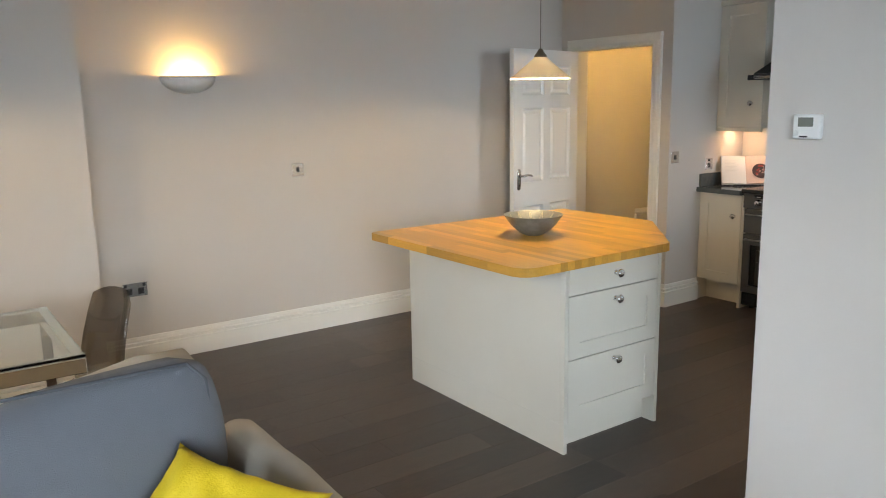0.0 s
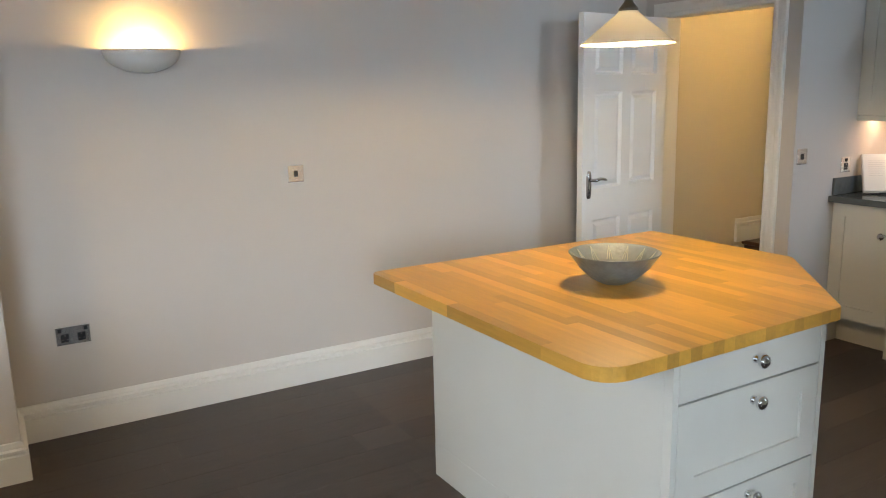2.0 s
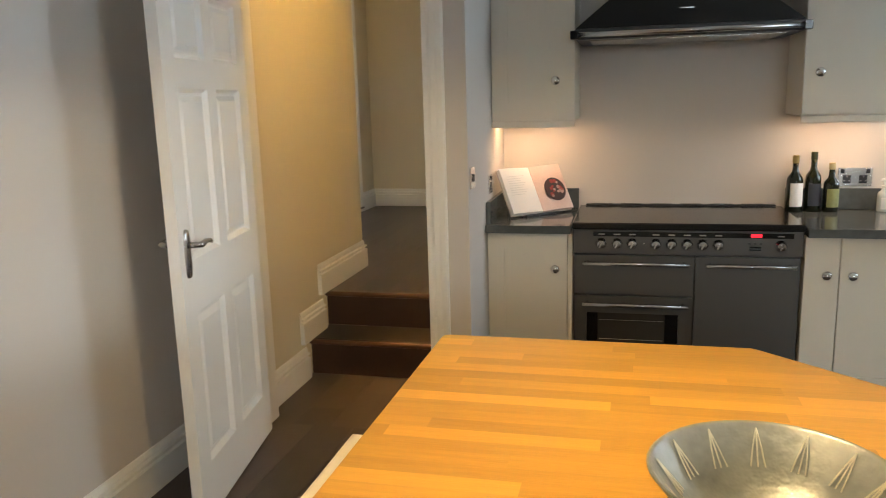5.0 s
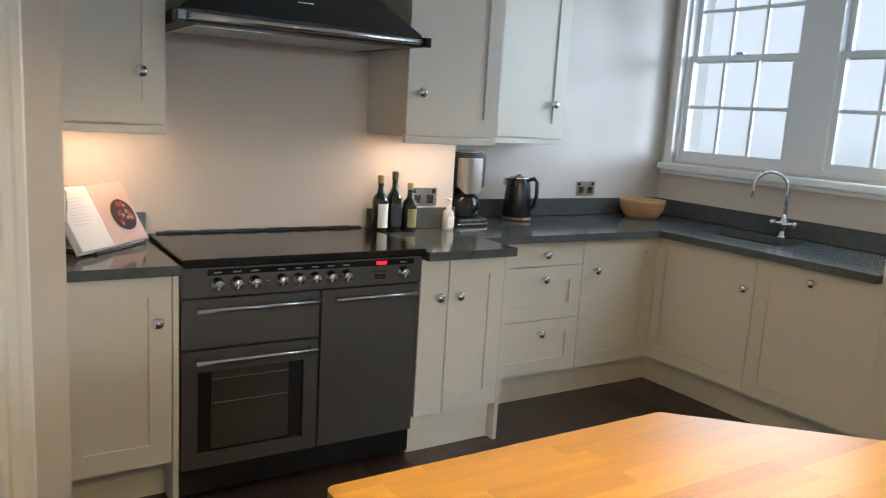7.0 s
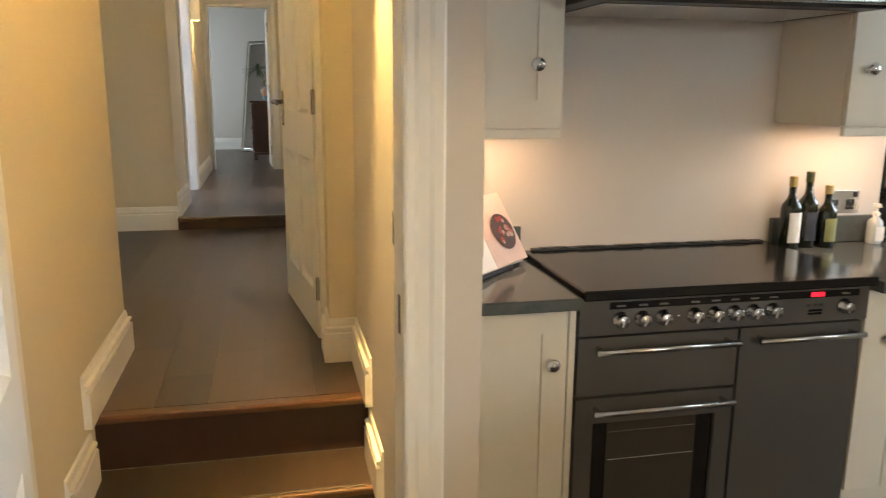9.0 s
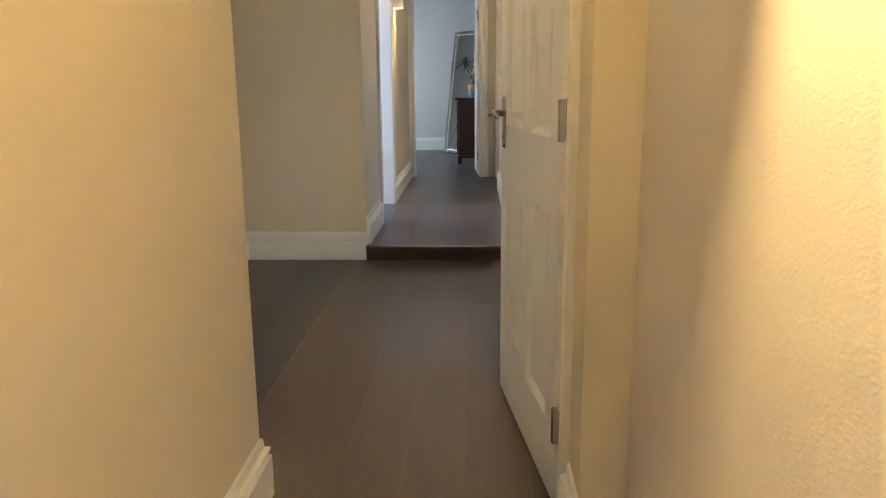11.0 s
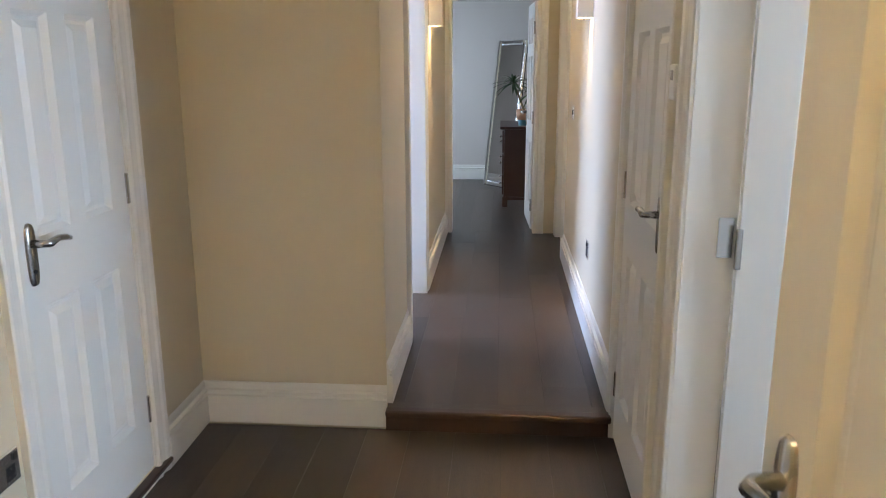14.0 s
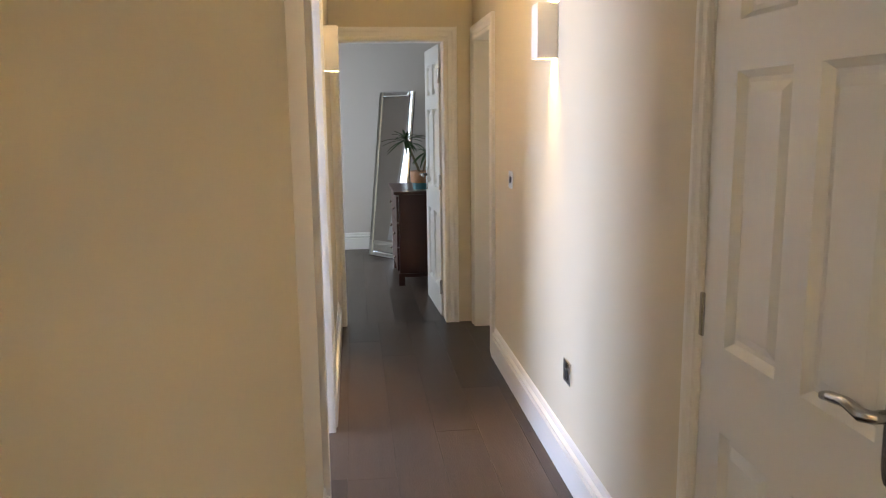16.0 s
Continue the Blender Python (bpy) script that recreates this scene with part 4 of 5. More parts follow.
part("ceiling_rose", lathe([(0.05, 1.035), (0.05, 1.05), (0.045, 1.06)], 20), WHITEPL, pd)

# unseen copy over the table, added to house the extra warm bulb
tagged(copy_thing(pd, pose(-0.35, 3.20, 1.69)), "added unseen pendant lamp over the table, copy of the island pendant", "pendant lamp")

# ---- things on the island and worktops ----
PEWTER = mat("pewter_glaze", (0.20, 0.22, 0.22), 0.32, 0.45, vary=0.35, scale=20, bump=0.5, fine=60)
bw = thing("decorative_bowl", pose(2.625, 2.915, 0.902), "grey pewter-glazed bowl with pale streaks inside", "bowl")
part("bowl", lathe([(0.040, 0.0), (0.045, 0.002), (0.075, 0.018), (0.115, 0.053), (0.150, 0.102), (0.153, 0.105), (0.150, 0.107), (0.146, 0.104), (0.110, 0.057), (0.072, 0.024), (0.040, 0.012), (0.001, 0.010)], 48), PEWTER, bw, smooth=True)
STREAK = mat("pale_streaks", (0.45, 0.44, 0.36), 0.5, vary=0.2)
rng = random.Random(11)
for k in range(13):
    bm = bmesh.new()
    a = 2 * math.pi * k / 13
    for j in (-1, 0, 1):
        pts = []
        for f in (0.0, 0.5, 1.0):
            r, h = 0.106 + 0.034 * f, 0.0565 + 0.0430 * f
            b = a + j * 0.09 * (1 - f)
            pts.append((r * math.cos(b), r * math.sin(b), h + 0.0012))
        tube(pts, 0.0011, 4, bm)
    part("glaze_streak", bm, STREAK, bw)
part("glaze_pool", lathe([(0.074, 0.0262), (0.040, 0.0142), (0.001, 0.0124)], 32, close=False), mat("green_glaze_pool", (0.30, 0.31, 0.20), 0.22, 0.1, vary=0.3, scale=40, bump=0.3), bw, "pale green glazed centre", True)

# recipe book
PAPER = mat("page_paper", (0.80, 0.78, 0.74), 0.6, vary=0.02)
bk = thing("recipe_book", pose(5.37, 3.505, 0.903, 0, 0, -46), "open cookbook with a photograph of a dish, on a stand", "book")


def page_block(x0, x1):
    bm = bmesh.new()
    n = 8
    rows_ = []
    for i in range(n + 1):
        f = i / n
        x = x0 + (x1 - x0) * f
        g = abs(x) / 0.20
        bulge = 0.012 * math.sin(min(1, g) * math.pi * 0.75)
        rows_.append([bm.verts.new((x, y, zz)) for y, zz in ((-bulge - 0.012, 0.0), (-bulge - 0.012, 0.237), (0.0, 0.237), (0.0, 0.0))])
    for a, b in zip(rows_, rows_[1:]):
        for k in range(4):
            bm.faces.new((a[k], b[k], b[(k + 1) % 4], a[(k + 1) % 4]))
    bm.faces.new(rows_[0])
    bm.faces.new(rows_[-1])
    bmesh.ops.recalc_face_normals(bm, faces=bm.faces[:])
    return bm


def leaned(ob):
    ob.matrix_basis = pose(0, 0, 0.012, -31, 0, 0)
    return ob


leaned(part("left_page", page_block(-0.180, -0.001), PAPER, bk))
leaned(part("right_page", page_block(0.001, 0.180), mat("pink_photo_page", (0.62, 0.46, 0.40), 0.45, vary=0.18, scale=9), bk, "pink-toned photograph page"))
leaned(part("cover", box(-0.184, 0.0005, -0.004, 0.184, 0.006, 0.241, 0.001, 1), mat("book_cover", (0.45, 0.40, 0.36), 0.5), bk))
leaned(part("plate_photo", lathe([(0.062, 0), (0.062, 0.001)], 28, pose(0.105, -0.0245, 0.105, 90)), mat("dark_bowl_print", (0.055, 0.035, 0.035), 0.4), bk, "printed dark bowl"))
rng = random.Random(5)
for k in range(16):
    a, r = rng.uniform(0, 6.28), 0.045 * math.sqrt(rng.random())
    s = rng.uniform(0.006, 0.013)
    leaned(part("food_print", lathe([(s, 0), (s, 0.0006)], 9, pose(0.105 + r * math.cos(a), -0.0258, 0.105 + r * math.sin(a), 90)), (mat("food_print_%s" % "ab"[k % 2], ((0.30, 0.05, 0.04), (0.45, 0.32, 0.28))[k % 2], 0.4)), bk))
for k in range(9):
    leaned(part("text_bar", box(-0.155, -0.0257, 0.19 - k * 0.012, -0.055 - (k % 3) * 0.012, -0.0250, 0.1925 - k * 0.012), mat("print_grey", (0.66, 0.645, 0.62), 0.6) if k == 0 else bpy.data.materials["print_grey"], bk))
part("stand", box(-0.10, -0.012, 0.0, 0.10, 0.14, 0.010, 0.002), SOFTBLACK, bk, "black book stand")
part("stand_back", tube([(0, 0.13, 0.01), (0, 0.095, 0.15)], 0.006, 8), SOFTBLACK, bk)
part("stand_panel", box(-0.15, 0.0075, 0.0, 0.15, 0.012, 0.22, 0.002), SOFTBLACK, bk).matrix_basis = pose(0, 0, 0.012, -31, 0, 0)

# bottles
GLASSG = mat("dark_green_glass", (0.008, 0.011, 0.004), 0.08, vary=0.1, bump=0, coat=0.5)
FOIL = mat("bottle_foil", (0.05, 0.06, 0.03), 0.35, 0.3)


def bottle(x, y, h, r, label, paper, foil, tall=0.5):
    b = thing("bottle", pose(x, y, 0.902), label, "bottle", "bottles by the cooker")
    part("glass", lathe([(r * 0.9, 0), (r, 0.006), (r, h * 0.55), (r * 0.92, h * 0.61), (r * 0.5, h * 0.69), (0.0135, h * 0.75), (0.0130, h * 0.90)], 24), GLASSG, b, smooth=True)
    part("cap", lathe([(0.0148, h * 0.86), (0.0150, h * 0.99), (0.013, h)], 16), foil, b, "coloured bottle cap")
    n = 14
    bm = bmesh.new()
    lo, hi = [], []
    for k in range(n + 1):
        a = radians(140 + 115 * k / n)
        for lst, zz in ((lo, h * 0.10), (hi, h * (0.10 + 0.42 * tall * 2 * 0.9))):
            lst.append(bm.verts.new(((r + 0.0007) * math.cos(a), (r + 0.0007) * math.sin(a), zz)))
    for k in range(n):
        bm.faces.new((lo[k], lo[k + 1], hi[k + 1], hi[k]))
    part("paper_label", bm, paper, b, "printed paper label")
    return b


bottle(5.545, 2.345, 0.264, 0.036, "dark green wine bottle with a white label", PAPER, mat("gold_cap", (0.35, 0.26, 0.10), 0.35, 0.8), 0.55)
bottle(5.565, 2.262, 0.278, 0.035, "dark oil bottle with a black label", mat("black_label", (0.03, 0.035, 0.05), 0.4), FOIL, 0.5)
bottle(5.555, 2.185, 0.228, 0.034, "dark green oil bottle with an olive label", mat("olive_label", (0.20, 0.21, 0.08), 0.5, vary=0.3, scale=40), mat("gold_screw_cap", (0.40, 0.32, 0.16), 0.4, 0.6), 0.5)

so = thing("soap_bottle", pose(5.575, 1.955, 0.902), "clear pump bottle of hand gel with a white label", "bottle")
part("bottle", lathe([(0.026, 0), (0.028, 0.004), (0.028, 0.075), (0.024, 0.088), (0.012, 0.098), (0.012, 0.106)], 20), mat("clear_gel_plastic", (0.55, 0.60, 0.62), 0.12, vary=0.05, bump=0), so, smooth=True)
part("label", box(-0.0292, -0.018, 0.012, -0.0282, 0.018, 0.066), PAPER, so)
part("pump", lathe([(0.013, 0.106), (0.013, 0.118), (0.006, 0.122), (0.006, 0.138), (0.015, 0.140), (0.014, 0.150)], 14), WHITEPL, so, "white pump head")
part("pump_spout", tube([(0, 0, 0.145), (-0.03, 0.01, 0.143)], 0.005, 8), WHITEPL, so)

# coffee machine
cm = thing("coffee_machine", pose(5.735, 1.790, 0.902, 0, 0, -84), "black and steel filter coffee machine with a glass jug", "coffee machine")
part("base", box(-0.095, -0.125, 0.0, 0.095, 0.09, 0.045, 0.012, 3), SOFTBLACK, cm)
part("base_trim", box(-0.096, -0.126, 0.010, 0.096, 0.08, 0.020, 0.002, 1), STEEL, cm)
part("column", box(-0.095, 0.0, 0.046, 0.095, 0.092, 0.375, 0.014, 3), SOFTBLACK, cm)
head = [(0.095 * math.copysign(abs(math.cos(k)) ** 0.7, math.cos(k)), -0.028 - 0.095 * math.copysign(abs(math.sin(k)) ** 0.7, math.sin(k))) for k in (math.pi * j / 18 for j in range(36))]
part("brew_head", prism(head, 0.205, 0.366, 0.004), SOFTBLACK, cm)
bm = bmesh.new()
shell = []
for j in range(25):
    f = j / 24
    k = math.pi * (0.42 + 0.43 * f)
    cx, cy = math.cos(k), math.sin(k)
    px, py = 0.098 * math.copysign(abs(cx) ** 0.7, cx), -0.028 - 0.098 * math.copysign(abs(cy) ** 0.7, cy)
    lo_ = 0.176 + 0.10 * max(0.0, f - 0.6)
    shell.append([bm.verts.new((px, py, lo_)), bm.verts.new((px, py, 0.352)), bm.verts.new((px * 0.97, py * 0.97 - 0.0008, 0.358)), bm.verts.new((px * 0.97, py * 0.97 - 0.0008, lo_))])
for p_, q_ in zip(shell, shell[1:]):
    for k in range(4):
        bm.faces.new((p_[k], q_[k], q_[(k + 1) % 4], p_[(k + 1) % 4]))
bm.faces.new(shell[0])
bm.faces.new(shell[-1])
bmesh.ops.recalc_face_normals(bm, faces=bm.faces[:])
part("front_panel", bm, mat("dark_brushed_steel", (0.34, 0.30, 0.26), 0.34, 0.9, stretch=(1, 1, 30)), cm, "brushed steel front panel")
part("filter_basket", lathe([(0.050, 0.184), (0.062, 0.196), (0.066, 0.205)], 24, pose(0, -0.04, 0)), SOFTBLACK, cm, "", True)
part("lid", prism([(px * 0.98, -0.028 + (py + 0.028) * 0.98) for px, py in head], 0.367, 0.385, 0.008), SOFTBLACK, cm, "black lid with a rounded rim")
part("lid_plate", prism([(px * 0.74, -0.028 + (py + 0.028) * 0.74) for px, py in head], 0.386, 0.390, 0.001), STEEL, cm)
cm.scale = (1.0, 1.0, 0.96)
part("water_gauge", box(-0.0985, 0.036, 0.10, -0.0955, 0.056, 0.33, 0.001, 1), BLACK, cm)
jug = part("jug", lathe([(0.068, 0.048), (0.078, 0.056), (0.082, 0.10), (0.068, 0.150), (0.058, 0.165)], 24, pose(0, -0.04, 0)), mat("smoked_jug_glass", (0.02, 0.022, 0.025), 0.06, bump=0), cm, "dark glass jug", True)
part("jug_lid", lathe([(0.056, 0.166), (0.054, 0.182), (0.03, 0.192)], 20, pose(0, -0.04, 0)), SOFTBLACK, jug)
part("jug_handle", tube([(0.0, -0.095, 0.165), (0.0, -0.135, 0.158), (0.0, -0.140, 0.10), (0.0, -0.118, 0.075)], 0.009, 8), SOFTBLACK, jug, "", True)

# kettle
kt = thing("kettle", pose(5.80, 1.362, 0.902, 0, 0, -150), "black jug kettle with a copper-toned base ring", "kettle")
part("body", lathe([(0.078, 0.020), (0.080, 0.026), (0.074, 0.11), (0.066, 0.19), (0.060, 0.222), (0.058, 0.226)], 30), mat("black_kettle_enamel", (0.014, 0.015, 0.017), 0.22, vary=0.05, bump=0), kt, smooth=True)
part("base_ring", lathe([(0.080, 0.0), (0.083, 0.004), (0.081, 0.019)], 30), mat("copper_ring", (0.30, 0.17, 0.10), 0.3, 1.0), kt, "copper base ring", True)
part("lid", lathe([(0.057, 0.226), (0.050, 0.238), (0.020, 0.243), (0.014, 0.252), (0.001, 0.254)], 24), STEEL, kt, "steel lid", True)
part("spout", prism([(-0.062, -0.02), (-0.092, 0.0), (-0.062, 0.02), (-0.05, 0.0)], 0.185, 0.226, 0.003), STEEL, kt)
part("handle", tube([(0.056, 0, 0.222), (0.09, 0, 0.234), (0.108, 0, 0.215), (0.110, 0, 0.14), (0.096, 0, 0.085), (0.080, 0, 0.07)], 0.011, 10), SOFTBLACK, kt, "black loop handle", True)

WOODB = mat("turned_wood", (0.40, 0.23, 0.10), 0.45, vary=0.2, scale=10, fine=60, stretch=(1, 1, 10))
wb = thing("wooden_bowl", pose(5.745, 0.445, 0.902), "turned honey-brown wooden bowl on the worktop corner", "bowl")
part("bowl", lathe([(0.085, 0), (0.095, 0.004), (0.125, 0.045), (0.138, 0.10), (0.138, 0.113), (0.130, 0.113), (0.128, 0.10), (0.112, 0.045), (0.08, 0.016), (0.001, 0.014)], 36), WOODB, wb, smooth=True)

# sink and tap
sk = thing("sink", pose(5.025, 0.385, 0.0), "undermounted steel sink in the stone worktop", "sink")
bm = bmesh.new()
for x0, y0, za, x1, y1, zb in ((-0.29, -0.15, 0.70, 0.29, 0.15, 0.705), (-0.29, -0.15, 0.705, -0.275, 0.15, 0.864), (0.275, -0.15, 0.705, 0.29, 0.15, 0.864), (-0.275, -0.15, 0.705, 0.275, -0.135, 0.864), (-0.275, 0.135, 0.705, 0.275, 0.15, 0.864)):
    add_box(bm, x0, y0, za, x1, y1, zb)
part("basin", bm, STEEL, sk)
part("drain", lathe([(0.035, 0.7055), (0.03, 0.708), (0.001, 0.7085)], 18), CHROME, sk)
tp = thing("kitchen_tap", pose(4.955, 0.195, 0.902), "chrome swan-neck mixer tap with two levers", "tap")
part("tap_body", lathe([(0.026, 0), (0.026, 0.006), (0.016, 0.014), (0.016, 0.05), (0.021, 0.06), (0.021, 0.092), (0.014, 0.10), (0.012, 0.125)], 20), CHROME, tp, smooth=True)
pts = [(0, 0, 0.12), (0, 0, 0.26)]
for k in range(1, 11):
    a = math.pi * k / 10 * 1.06
    pts.append((0.088 * (1 - math.cos(a)) * 0.93, 0.088 * (1 - math.cos(a)) * 0.38, 0.26 + 0.088 * math.sin(a)))
pts.append((pts[-1][0] + 0.002, pts[-1][1], pts[-1][2] - 0.045))
part("spout", tube(pts, 0.0095, 12), CHROME, tp, "", True)
for s in (-1, 1):
    part("tap_arm", tube([(0, 0, 0.076), (s * 0.055, 0, 0.076)], 0.010, 10), CHROME, tp, "", True)
    part("tap_lever", lathe([(0.016, 0), (0.017, 0.012), (0.015, 0.022), (0.004, 0.025)], 14, pose(s * 0.055, 0, 0.076, 0, 90 * s, 0)), CHROME, tp, "", True)

# ---- living and dining side ----
FABRIC = mat("taupe_velvet", (0.42, 0.38, 0.32), 0.85, vary=0.10, scale=8, bump=0.4, fine=400)
BLUEG = mat("blue_grey_fabric", (0.118, 0.124, 0.138), 0.85, vary=0.10, scale=7, bump=0.4, fine=400)
YELLOW = mat("mustard_velvet", (0.62, 0.44, 0.012), 0.6, vary=0.14, scale=14, bump=0.3, fine=200)


def soft_box(x0, y0, za, x1, y1, zb, radius, puff=0.0):
    bm = bmesh.new()
    add_box(bm, x0, y0, za, x1, y1, zb)
    bmesh.ops.subdivide_edges(bm, edges=bm.edges[:], cuts=11, use_grid_fill=True)
    c = Vector(((x0 + x1) / 2, (y0 + y1) / 2, (za + zb) / 2))
    h = Vector(((x1 - x0) / 2, (y1 - y0) / 2, (zb - za) / 2))
    for v in bm.verts:
        p = v.co - c
        q = Vector([max(-(h[i] - radius), min(h[i] - radius, p[i])) for i in range(3)])
        e = p - q
        if e.length > 1e-6:
            p = q + e.normalized() * min(radius, e.length if e.length < radius else radius)
        if puff:
            f = [1 - (p[i] / h[i]) ** 2 for i in range(3)]
            for i in range(3):
                o = [f[j] for j in range(3) if j != i]
                p[i] *= 1 + puff * max(0, o[0]) * max(0, o[1]) / max(h[i] * 8, 0.3)
        p += Vector((noise.noise(v.co * 5), noise.noise(v.co * 5 + Vector((9, 0, 0))), noise.noise(v.co * 5 + Vector((0, 9, 0))))) * 0.006
        v.co = c + p
    bmesh.ops.recalc_face_normals(bm, faces=bm.faces[:])
    return bm


sofa = thing("sofa", pose(0, 0.07, 0), "taupe velvet sofa with blue-grey back cushions", "sofa")
part("base", soft_box(-1.12, 1.21, 0.09, 0.72, 1.98, 0.34, 0.04), FABRIC, sofa, smooth=True)
part("back", soft_box(-1.10, 1.86, 0.30, 0.595, 2.03, 0.950, 0.07), FABRIC, sofa, smooth=True)
part("arm", soft_box(0.645, 1.17, 0.10, 0.765, 2.02, 0.70, 0.058), FABRIC, sofa, smooth=True)
part("arm", soft_box(-1.32, 1.17, 0.10, -1.12, 2.02, 0.70, 0.09), FABRIC, sofa, smooth=True)
for a, b in ((-1.11, -0.285), (-0.275, 0.56)):
    part("seat_cushion", soft_box(a, 1.18, 0.34, b + (0.08 if b > 0 else 0), 1.84, 0.52, 0.05, 0.2), FABRIC, sofa, smooth=True)
    bc = part("back_cushion", soft_box(a, -0.09, 0.0, b + 0.02, 0.09, 0.435, 0.06, 0.35), BLUEG, sofa, "blue-grey back cushion with piping", True)
    bc.matrix_basis = pose(0, 1.795, 0.512, -10, 0, 0)
    pp = [(a + 0.05, -0.070, 0.428), (b - 0.03, -0.070, 0.428), (b + 0.012, -0.068, 0.38), (b + 0.014, -0.070, 0.06)]
    part("piping", tube(pp, 0.005, 6), mat("dark_piping", (0.07, 0.075, 0.085), 0.8), bc, "", True)
for ob in sofa.children:
    if ob.name.startswith("back"):
        for v in ob.data.vertices:
            if v.co.z > 0.12:
                v.co.z += 0.16 * max(-0.6, v.co.x - 0.55) * min(1, (v.co.z - 0.12) * 4)
for fx in (-1.2, 0.67):
    for fy in (1.27, 1.94):
        part("foot", lathe([(0.02, 0), (0.028, 0.09)], 12, pose(fx, fy, 0.0)), SOFTBLACK, sofa)

pl = part("cushion", bmesh.new(), YELLOW)
bm = bmesh.new()
n = 26
for s in (-1, 1):
    g = []
    for i in range(n + 1):
        row = []
        for j in range(n + 1):
            u, v = 2 * i / n - 1, 2 * j / n - 1
            pinch = 1 - 0.10 * (1 - abs(u) ** 3) * abs(v) ** 4 - 0.0
            pinch2 = 1 - 0.10 * (1 - abs(v) ** 3) * abs(u) ** 4
            t = 0.075 * ((1 - u * u) * (1 - v * v)) ** 0.42
            t *= 1 + 0.16 * noise.noise(Vector((u * 2.3, v * 2.3, 3.0)))
            row.append(bm.verts.new((0.205 * u * pinch2, s * t + 0.022 * noise.noise(Vector((u * 4 + v * 3, v * 1.5 - u, 7.0))) * (1 - abs(u * v)), 0.205 * v * pinch)))
        g.append(row)
    for i in range(n):
        for j in range(n):
            bm.faces.new((g[i][j], g[i + 1][j], g[i + 1][j + 1], g[i][j + 1]))
bmesh.ops.remove_doubles(bm, verts=bm.verts[:], dist=0.0005)
bmesh.ops.recalc_face_normals(bm, faces=bm.faces[:])
bm.to_mesh(pl.data)
bm.free()
for p in pl.data.polygons:
    p.use_smooth = True
pl.matrix_world = pose(0.439, 1.515, 0.636, -50, 0, -46) @ pose(0, 0, 0, 0, 13, 0)
tagged(pl, "mustard yellow velvet cushion on the sofa", "cushion")

TGLASS = glassy("table_glass", (0.86, 0.93, 0.90), 0.0, 1.45)
tb = thing("glass_table", pose(0, 0, 0), "glass dining table on a polished steel frame", "table")
g = part("tabletop", box(-1.05, 2.80, 0.730, 0.455, 3.615, 0.742, 0.003), TGLASS, tb, "clear glass top")
g.visible_shadow = False
for x0, y0, x1, y1 in ((-1.05, 2.80, 0.455, 2.84), (-1.05, 3.575, 0.455, 3.615), (0.415, 2.84, 0.455, 3.575), (-1.05, 2.84, -1.01, 3.575)):
    part("apron", box(x0, y0, 0.675, x1, y1, 0.729, 0.002, 1), CHROME, tb, "polished steel rail")
for lx in (-1.05, 0.415):
    for ly in (2.80, 3.575):
        part("leg", box(lx, ly, 0.0, lx + 0.04, ly + 0.04, 0.674, 0.002, 1), CHROME, tb)

SMOKE = bpy.data.materials.new("smoked_polycarbonate")
SMOKE.use_nodes = True
nt = SMOKE.node_tree
gl, tr_, mx = nt.nodes.new("ShaderNodeBsdfGlossy"), nt.nodes.new("ShaderNodeBsdfTransparent"), nt.nodes.new("ShaderNodeMixShader")
tr_.inputs["Color"].default_value = (0.55, 0.52, 0.48, 1)
gl.inputs["Roughness"].default_value = 0.08
mx.inputs[0].default_value = 0.10
nt.links.new(tr_.outputs[0], mx.inputs[1])
nt.links.new(gl.outputs[0], mx.inputs[2])
nt.links.new(mx.outputs[0], nt.nodes["Material Output"].inputs["Surface"])
ch = thing("dining_chair", pose(0.40, 3.17, 0.0, 0, 0, 102), "smoke-grey transparent plastic chair at the table end", "chair")
bm = bmesh.new()
prof = [(0.20, 0.425), (0.16, 0.445), (0.05, 0.450), (-0.08, 0.445), (-0.16, 0.455), (-0.195, 0.49), (-0.215, 0.56), (-0.235, 0.66), (-0.262, 0.76), (-0.285, 0.83), (-0.292, 0.862)]
sheets = []
for off in (0.0, 0.010):
    rows_ = []
    for k, (py, pz) in enumerate(prof):
        half = 0.205 if k < 5 else 0.200 - 0.010 * (k - 5) - (0.02 if k == len(prof) - 1 else 0)
        row = []
        for i in range(13):
            u = 2 * i / 12 - 1
            cup = 0.035 * (u * u) * min(1, k / 6)
            row.append(bm.verts.new((half * u, -(py + cup) - (off if k > 4 else 0), pz + (0.012 * u * u if k < 5 else -0.02 * u ** 4 * (k == len(prof) - 1)) - (off if k <= 4 else 0))))
        rows_.append(row)
    sheets.append(rows_)
for rows_ in sheets:
    for a, b in zip(rows_, rows_[1:]):
        for i in range(12):
            bm.faces.new((a[i], a[i + 1], b[i + 1], b[i]))
s0, s1 = sheets
for a, b in zip(range(len(prof) - 1), range(1, len(prof))):
    for i in (0, 12):
        bm.faces.new((s0[a][i], s0[b][i], s1[b][i], s1[a][i]))
for r in (0, -1):
    for i in range(12):
        bm.faces.new((s0[r][i], s0[r][i + 1], s1[r][i + 1], s1[r][i]))
bmesh.ops.recalc_face_normals(bm, faces=bm.faces[:])
for v in bm.verts:
    v.co.y = -v.co.y
bmesh.ops.recalc_face_normals(bm, faces=bm.faces[:])
part("seat_shell", bm, SMOKE, ch, smooth=True)
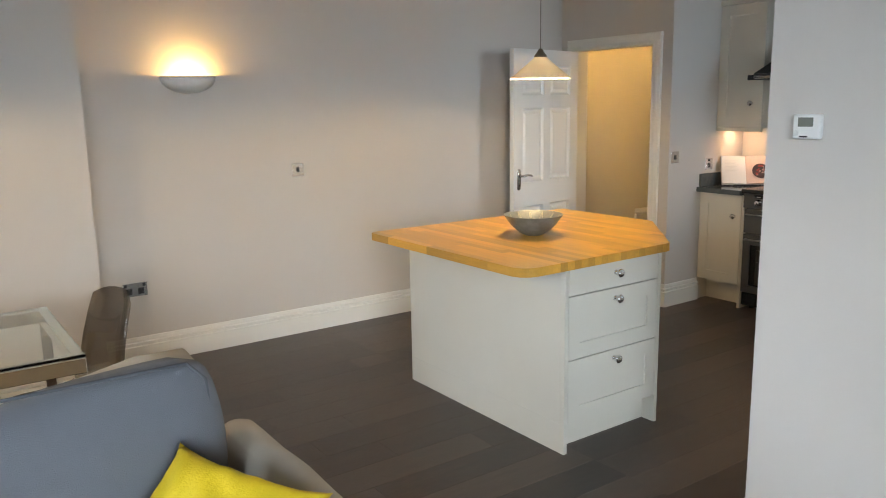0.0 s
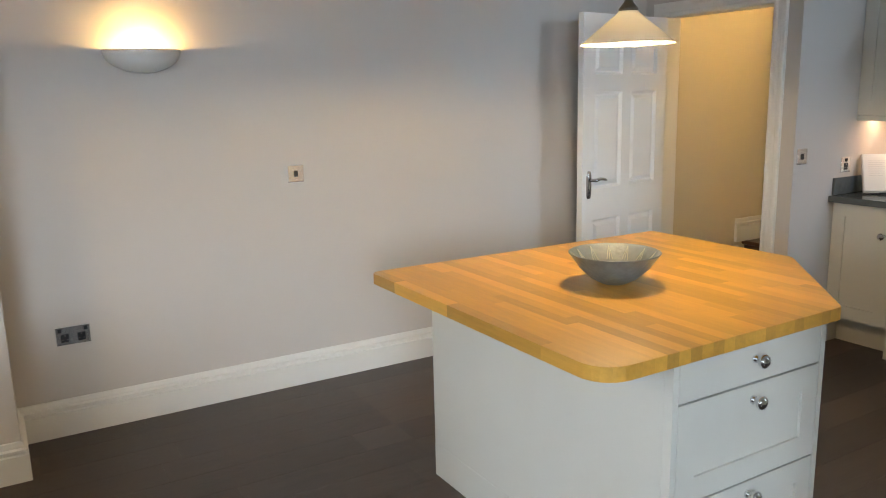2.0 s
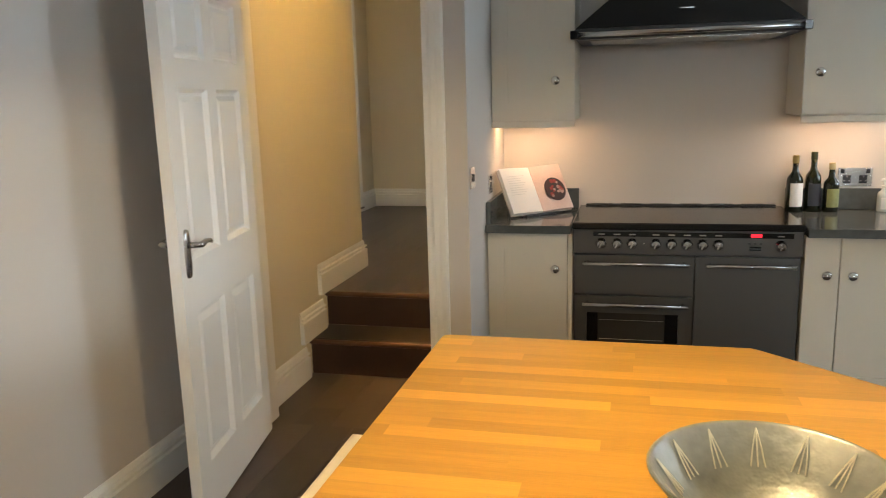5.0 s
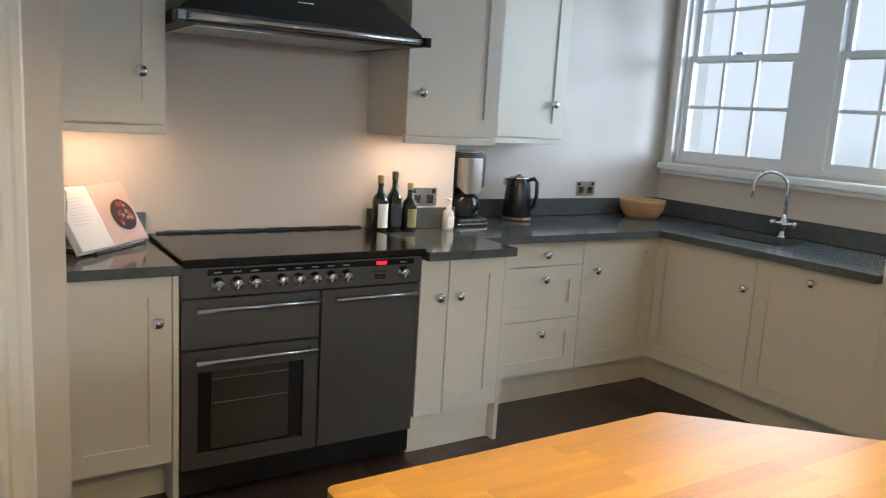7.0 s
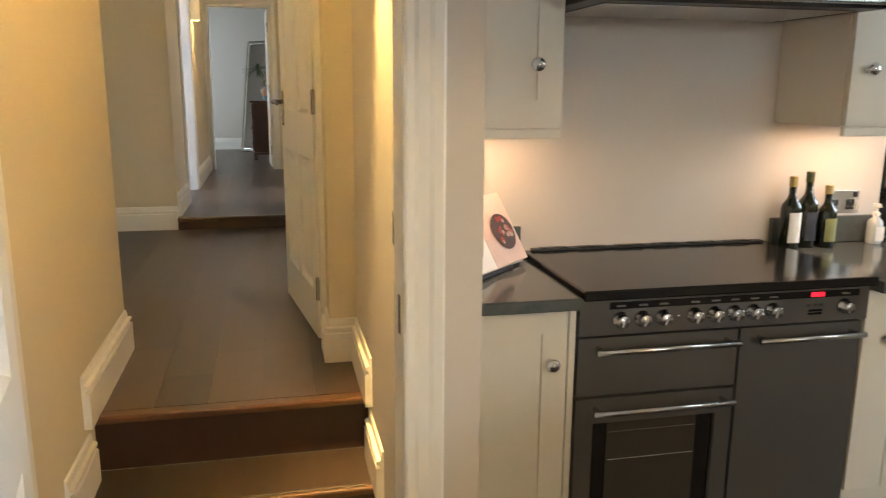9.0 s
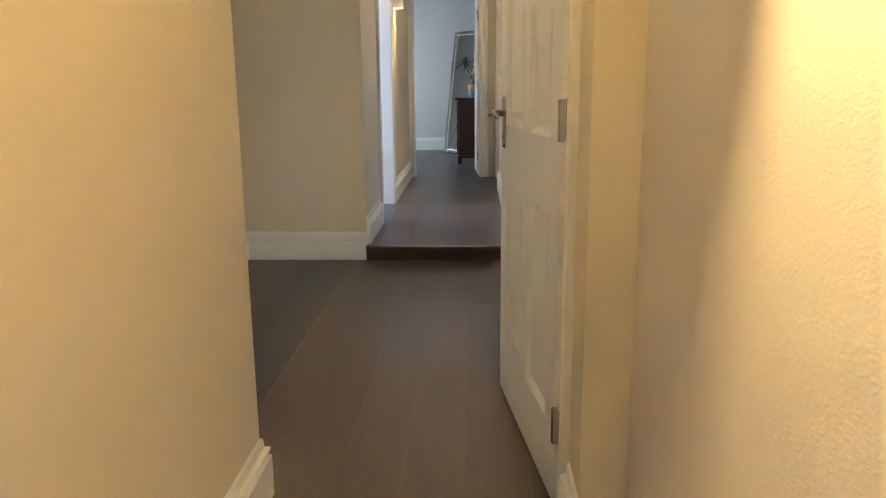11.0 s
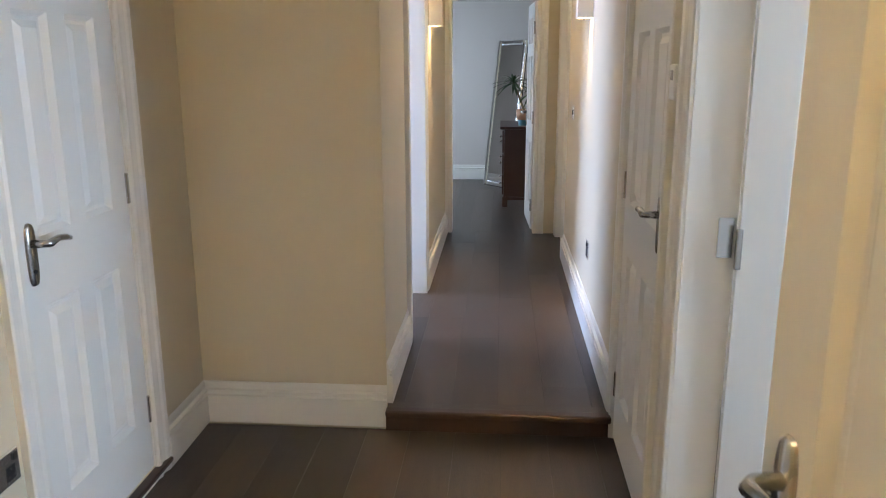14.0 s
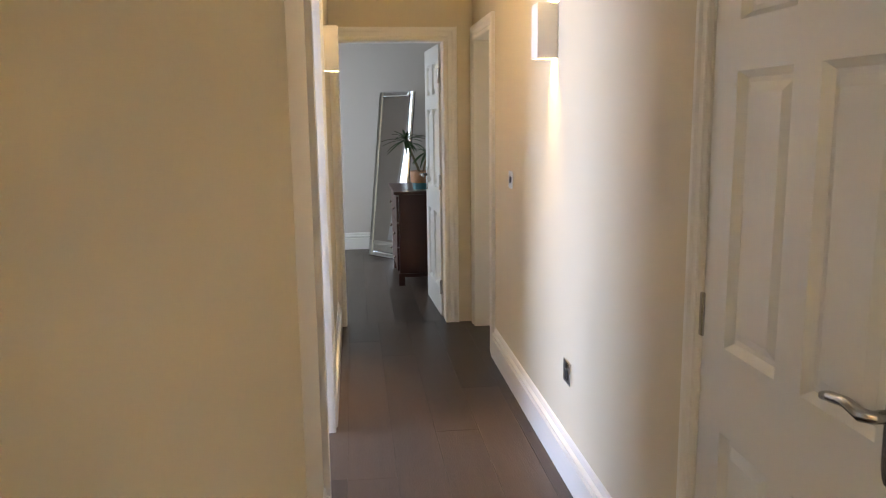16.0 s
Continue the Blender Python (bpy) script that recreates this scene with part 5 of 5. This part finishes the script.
for lx in (-0.17, 0.17):
    for ly in (-0.15, 0.16):
        part("leg", tube([(lx, ly, 0.43), (lx * 1.1, ly * 1.15, 0.0)], [0.018, 0.013], 10), SMOKE, ch, "", True)

# ---- bedroom seen through the far doorway ----
MAHOG = mat("mahogany", (0.045, 0.013, 0.010), 0.30, vary=0.12, scale=3.0, bump=0.05, fine=40, stretch=(6, 6, 1))
cd = thing("chest_of_drawers", pose(13.62, 3.93, CORR), "dark mahogany chest of drawers with metal pulls", "chest of drawers")
part("carcass", box(0.0, 0.0, 0.10, 0.80, 0.47, 0.745, 0.004), MAHOG, cd)
part("top", box(-0.015, -0.01, 0.746, 0.815, 0.51, 0.772, 0.006), MAHOG, cd)
part("apron", box(0.0, 0.0, 0.07, 0.015, 0.45, 0.099), MAHOG, cd)
for lx in (0.0, 0.75):
    for ly in (0.0, 0.43):
        part("foot", prism([(lx, ly), (lx + 0.05, ly), (lx + 0.05, ly + 0.05), (lx, ly + 0.05)], 0.0, 0.10), MAHOG, cd)
for a, b in ((0.12, 0.31), (0.32, 0.51), (0.52, 0.73)):
    dr = part("drawer", box(0.02, 0.471, a, 0.78, 0.488, b, 0.003), MAHOG, cd)
    for kx in (0.15, 0.65):
        part("pull", lathe([(0.006, 0), (0.006, 0.010), (0.014, 0.016), (0.012, 0.024), (0.001, 0.026)], 12, pose(kx, 0.488, (a + b) / 2, -90)), CHROME, dr)

mi = thing("standing_mirror", pose(15.078, 4.624, CORR, 0, 0, -140.4), "tall silver-framed standing mirror leaning back near the wall", "mirror")
MIRROR = mat("mirror_glass", (0.88, 0.89, 0.90), 0.01, 1.0, vary=0, bump=0)
MFRAME = mat("bevelled_mirror_strip", (0.80, 0.82, 0.84), 0.08, 1.0, vary=0.12, scale=25, bump=0.3, fine=35)
lean = pose(0, 0, 0, -7.2, 0, 0)
mw, mh = 0.49, 1.62
for nm, m, bmx in (("mirror_pane", MIRROR, box(0.06, -0.004, 0.06, mw - 0.06, 0.004, mh - 0.06)), ("backing", SOFTBLACK, box(0.012, 0.012, 0.012, mw - 0.012, 0.022, mh - 0.012))):
    part(nm, bmx, m, mi).matrix_basis = lean
for x0, za, x1, zb in ((0, 0, 0.055, mh), (mw - 0.055, 0, mw, mh), (0.055, 0, mw - 0.055, 0.055), (0.055, mh - 0.055, mw - 0.055, mh)):
    part("frame_strip", box(x0, -0.014, za, x1, 0.011, zb, 0.012, 1), MFRAME, mi, "bevelled mirror strip").matrix_basis = lean

pt = thing("potted_plant", pose(13.80, 4.205, CORR + 0.772), "spiky yucca in a terracotta pot with a blue base", "plant")
part("pot", lathe([(0.060, 0.0), (0.064, 0.055), (0.078, 0.058), (0.086, 0.145), (0.080, 0.150), (0.074, 0.130), (0.001, 0.125)], 24), mat("terracotta", (0.50, 0.27, 0.16), 0.7, vary=0.1), pt, smooth=True)
part("pot_band", lathe([(0.0615, 0.001), (0.0665, 0.054)], 24, close=False), mat("blue_glaze", (0.06, 0.22, 0.30), 0.3), pt, "blue glazed band", True)
part("stem", tube([(0, 0, 0.12), (0.0, 0.03, 0.20), (0.0, 0.08, 0.32), (0.0, 0.115, 0.40)], [0.011, 0.010, 0.009, 0.008], 8), mat("stem_bark", (0.20, 0.16, 0.09), 0.8), pt)
part("stem", tube([(0, -0.02, 0.12), (0.03, -0.05, 0.24), (0.03, -0.06, 0.30)], [0.010, 0.009, 0.008], 8), bpy.data.materials["stem_bark"], pt)
LEAF = mat("yucca_leaf", (0.035, 0.075, 0.022), 0.45, vary=0.3, scale=12)
rng = random.Random(7)
for c, count in (((0, 0.115, 0.40), 26), ((0.03, -0.06, 0.30), 18)):
    for k in range(count):
        a, up_ = 2.4 * k, rng.uniform(-0.35, 1.2)
        ln = rng.uniform(0.15, 0.23)
        d = Vector((math.cos(a) * math.cos(up_), math.sin(a) * math.cos(up_), math.sin(up_)))
        side = d.cross(Vector((0, 0, 1))).normalized()
        bm = bmesh.new()
        prev = None
        for j in range(5):
            f = j / 4
            p = Vector(c) + d * ln * f + Vector((0, 0, -0.07 * f * f))
            wv = side * 0.011 * math.sin(math.pi * (0.15 + 0.85 * f)) + side * 0.001
            cur = [bm.verts.new(p - wv), bm.verts.new(p + Vector((0, 0, -0.004))), bm.verts.new(p + wv)]
            if prev:
                bm.faces.new((prev[0], prev[1], cur[1], cur[0]))
                bm.faces.new((prev[1], prev[2], cur[2], cur[1]))
            prev = cur
        part("leaf", bm, LEAF, pt)
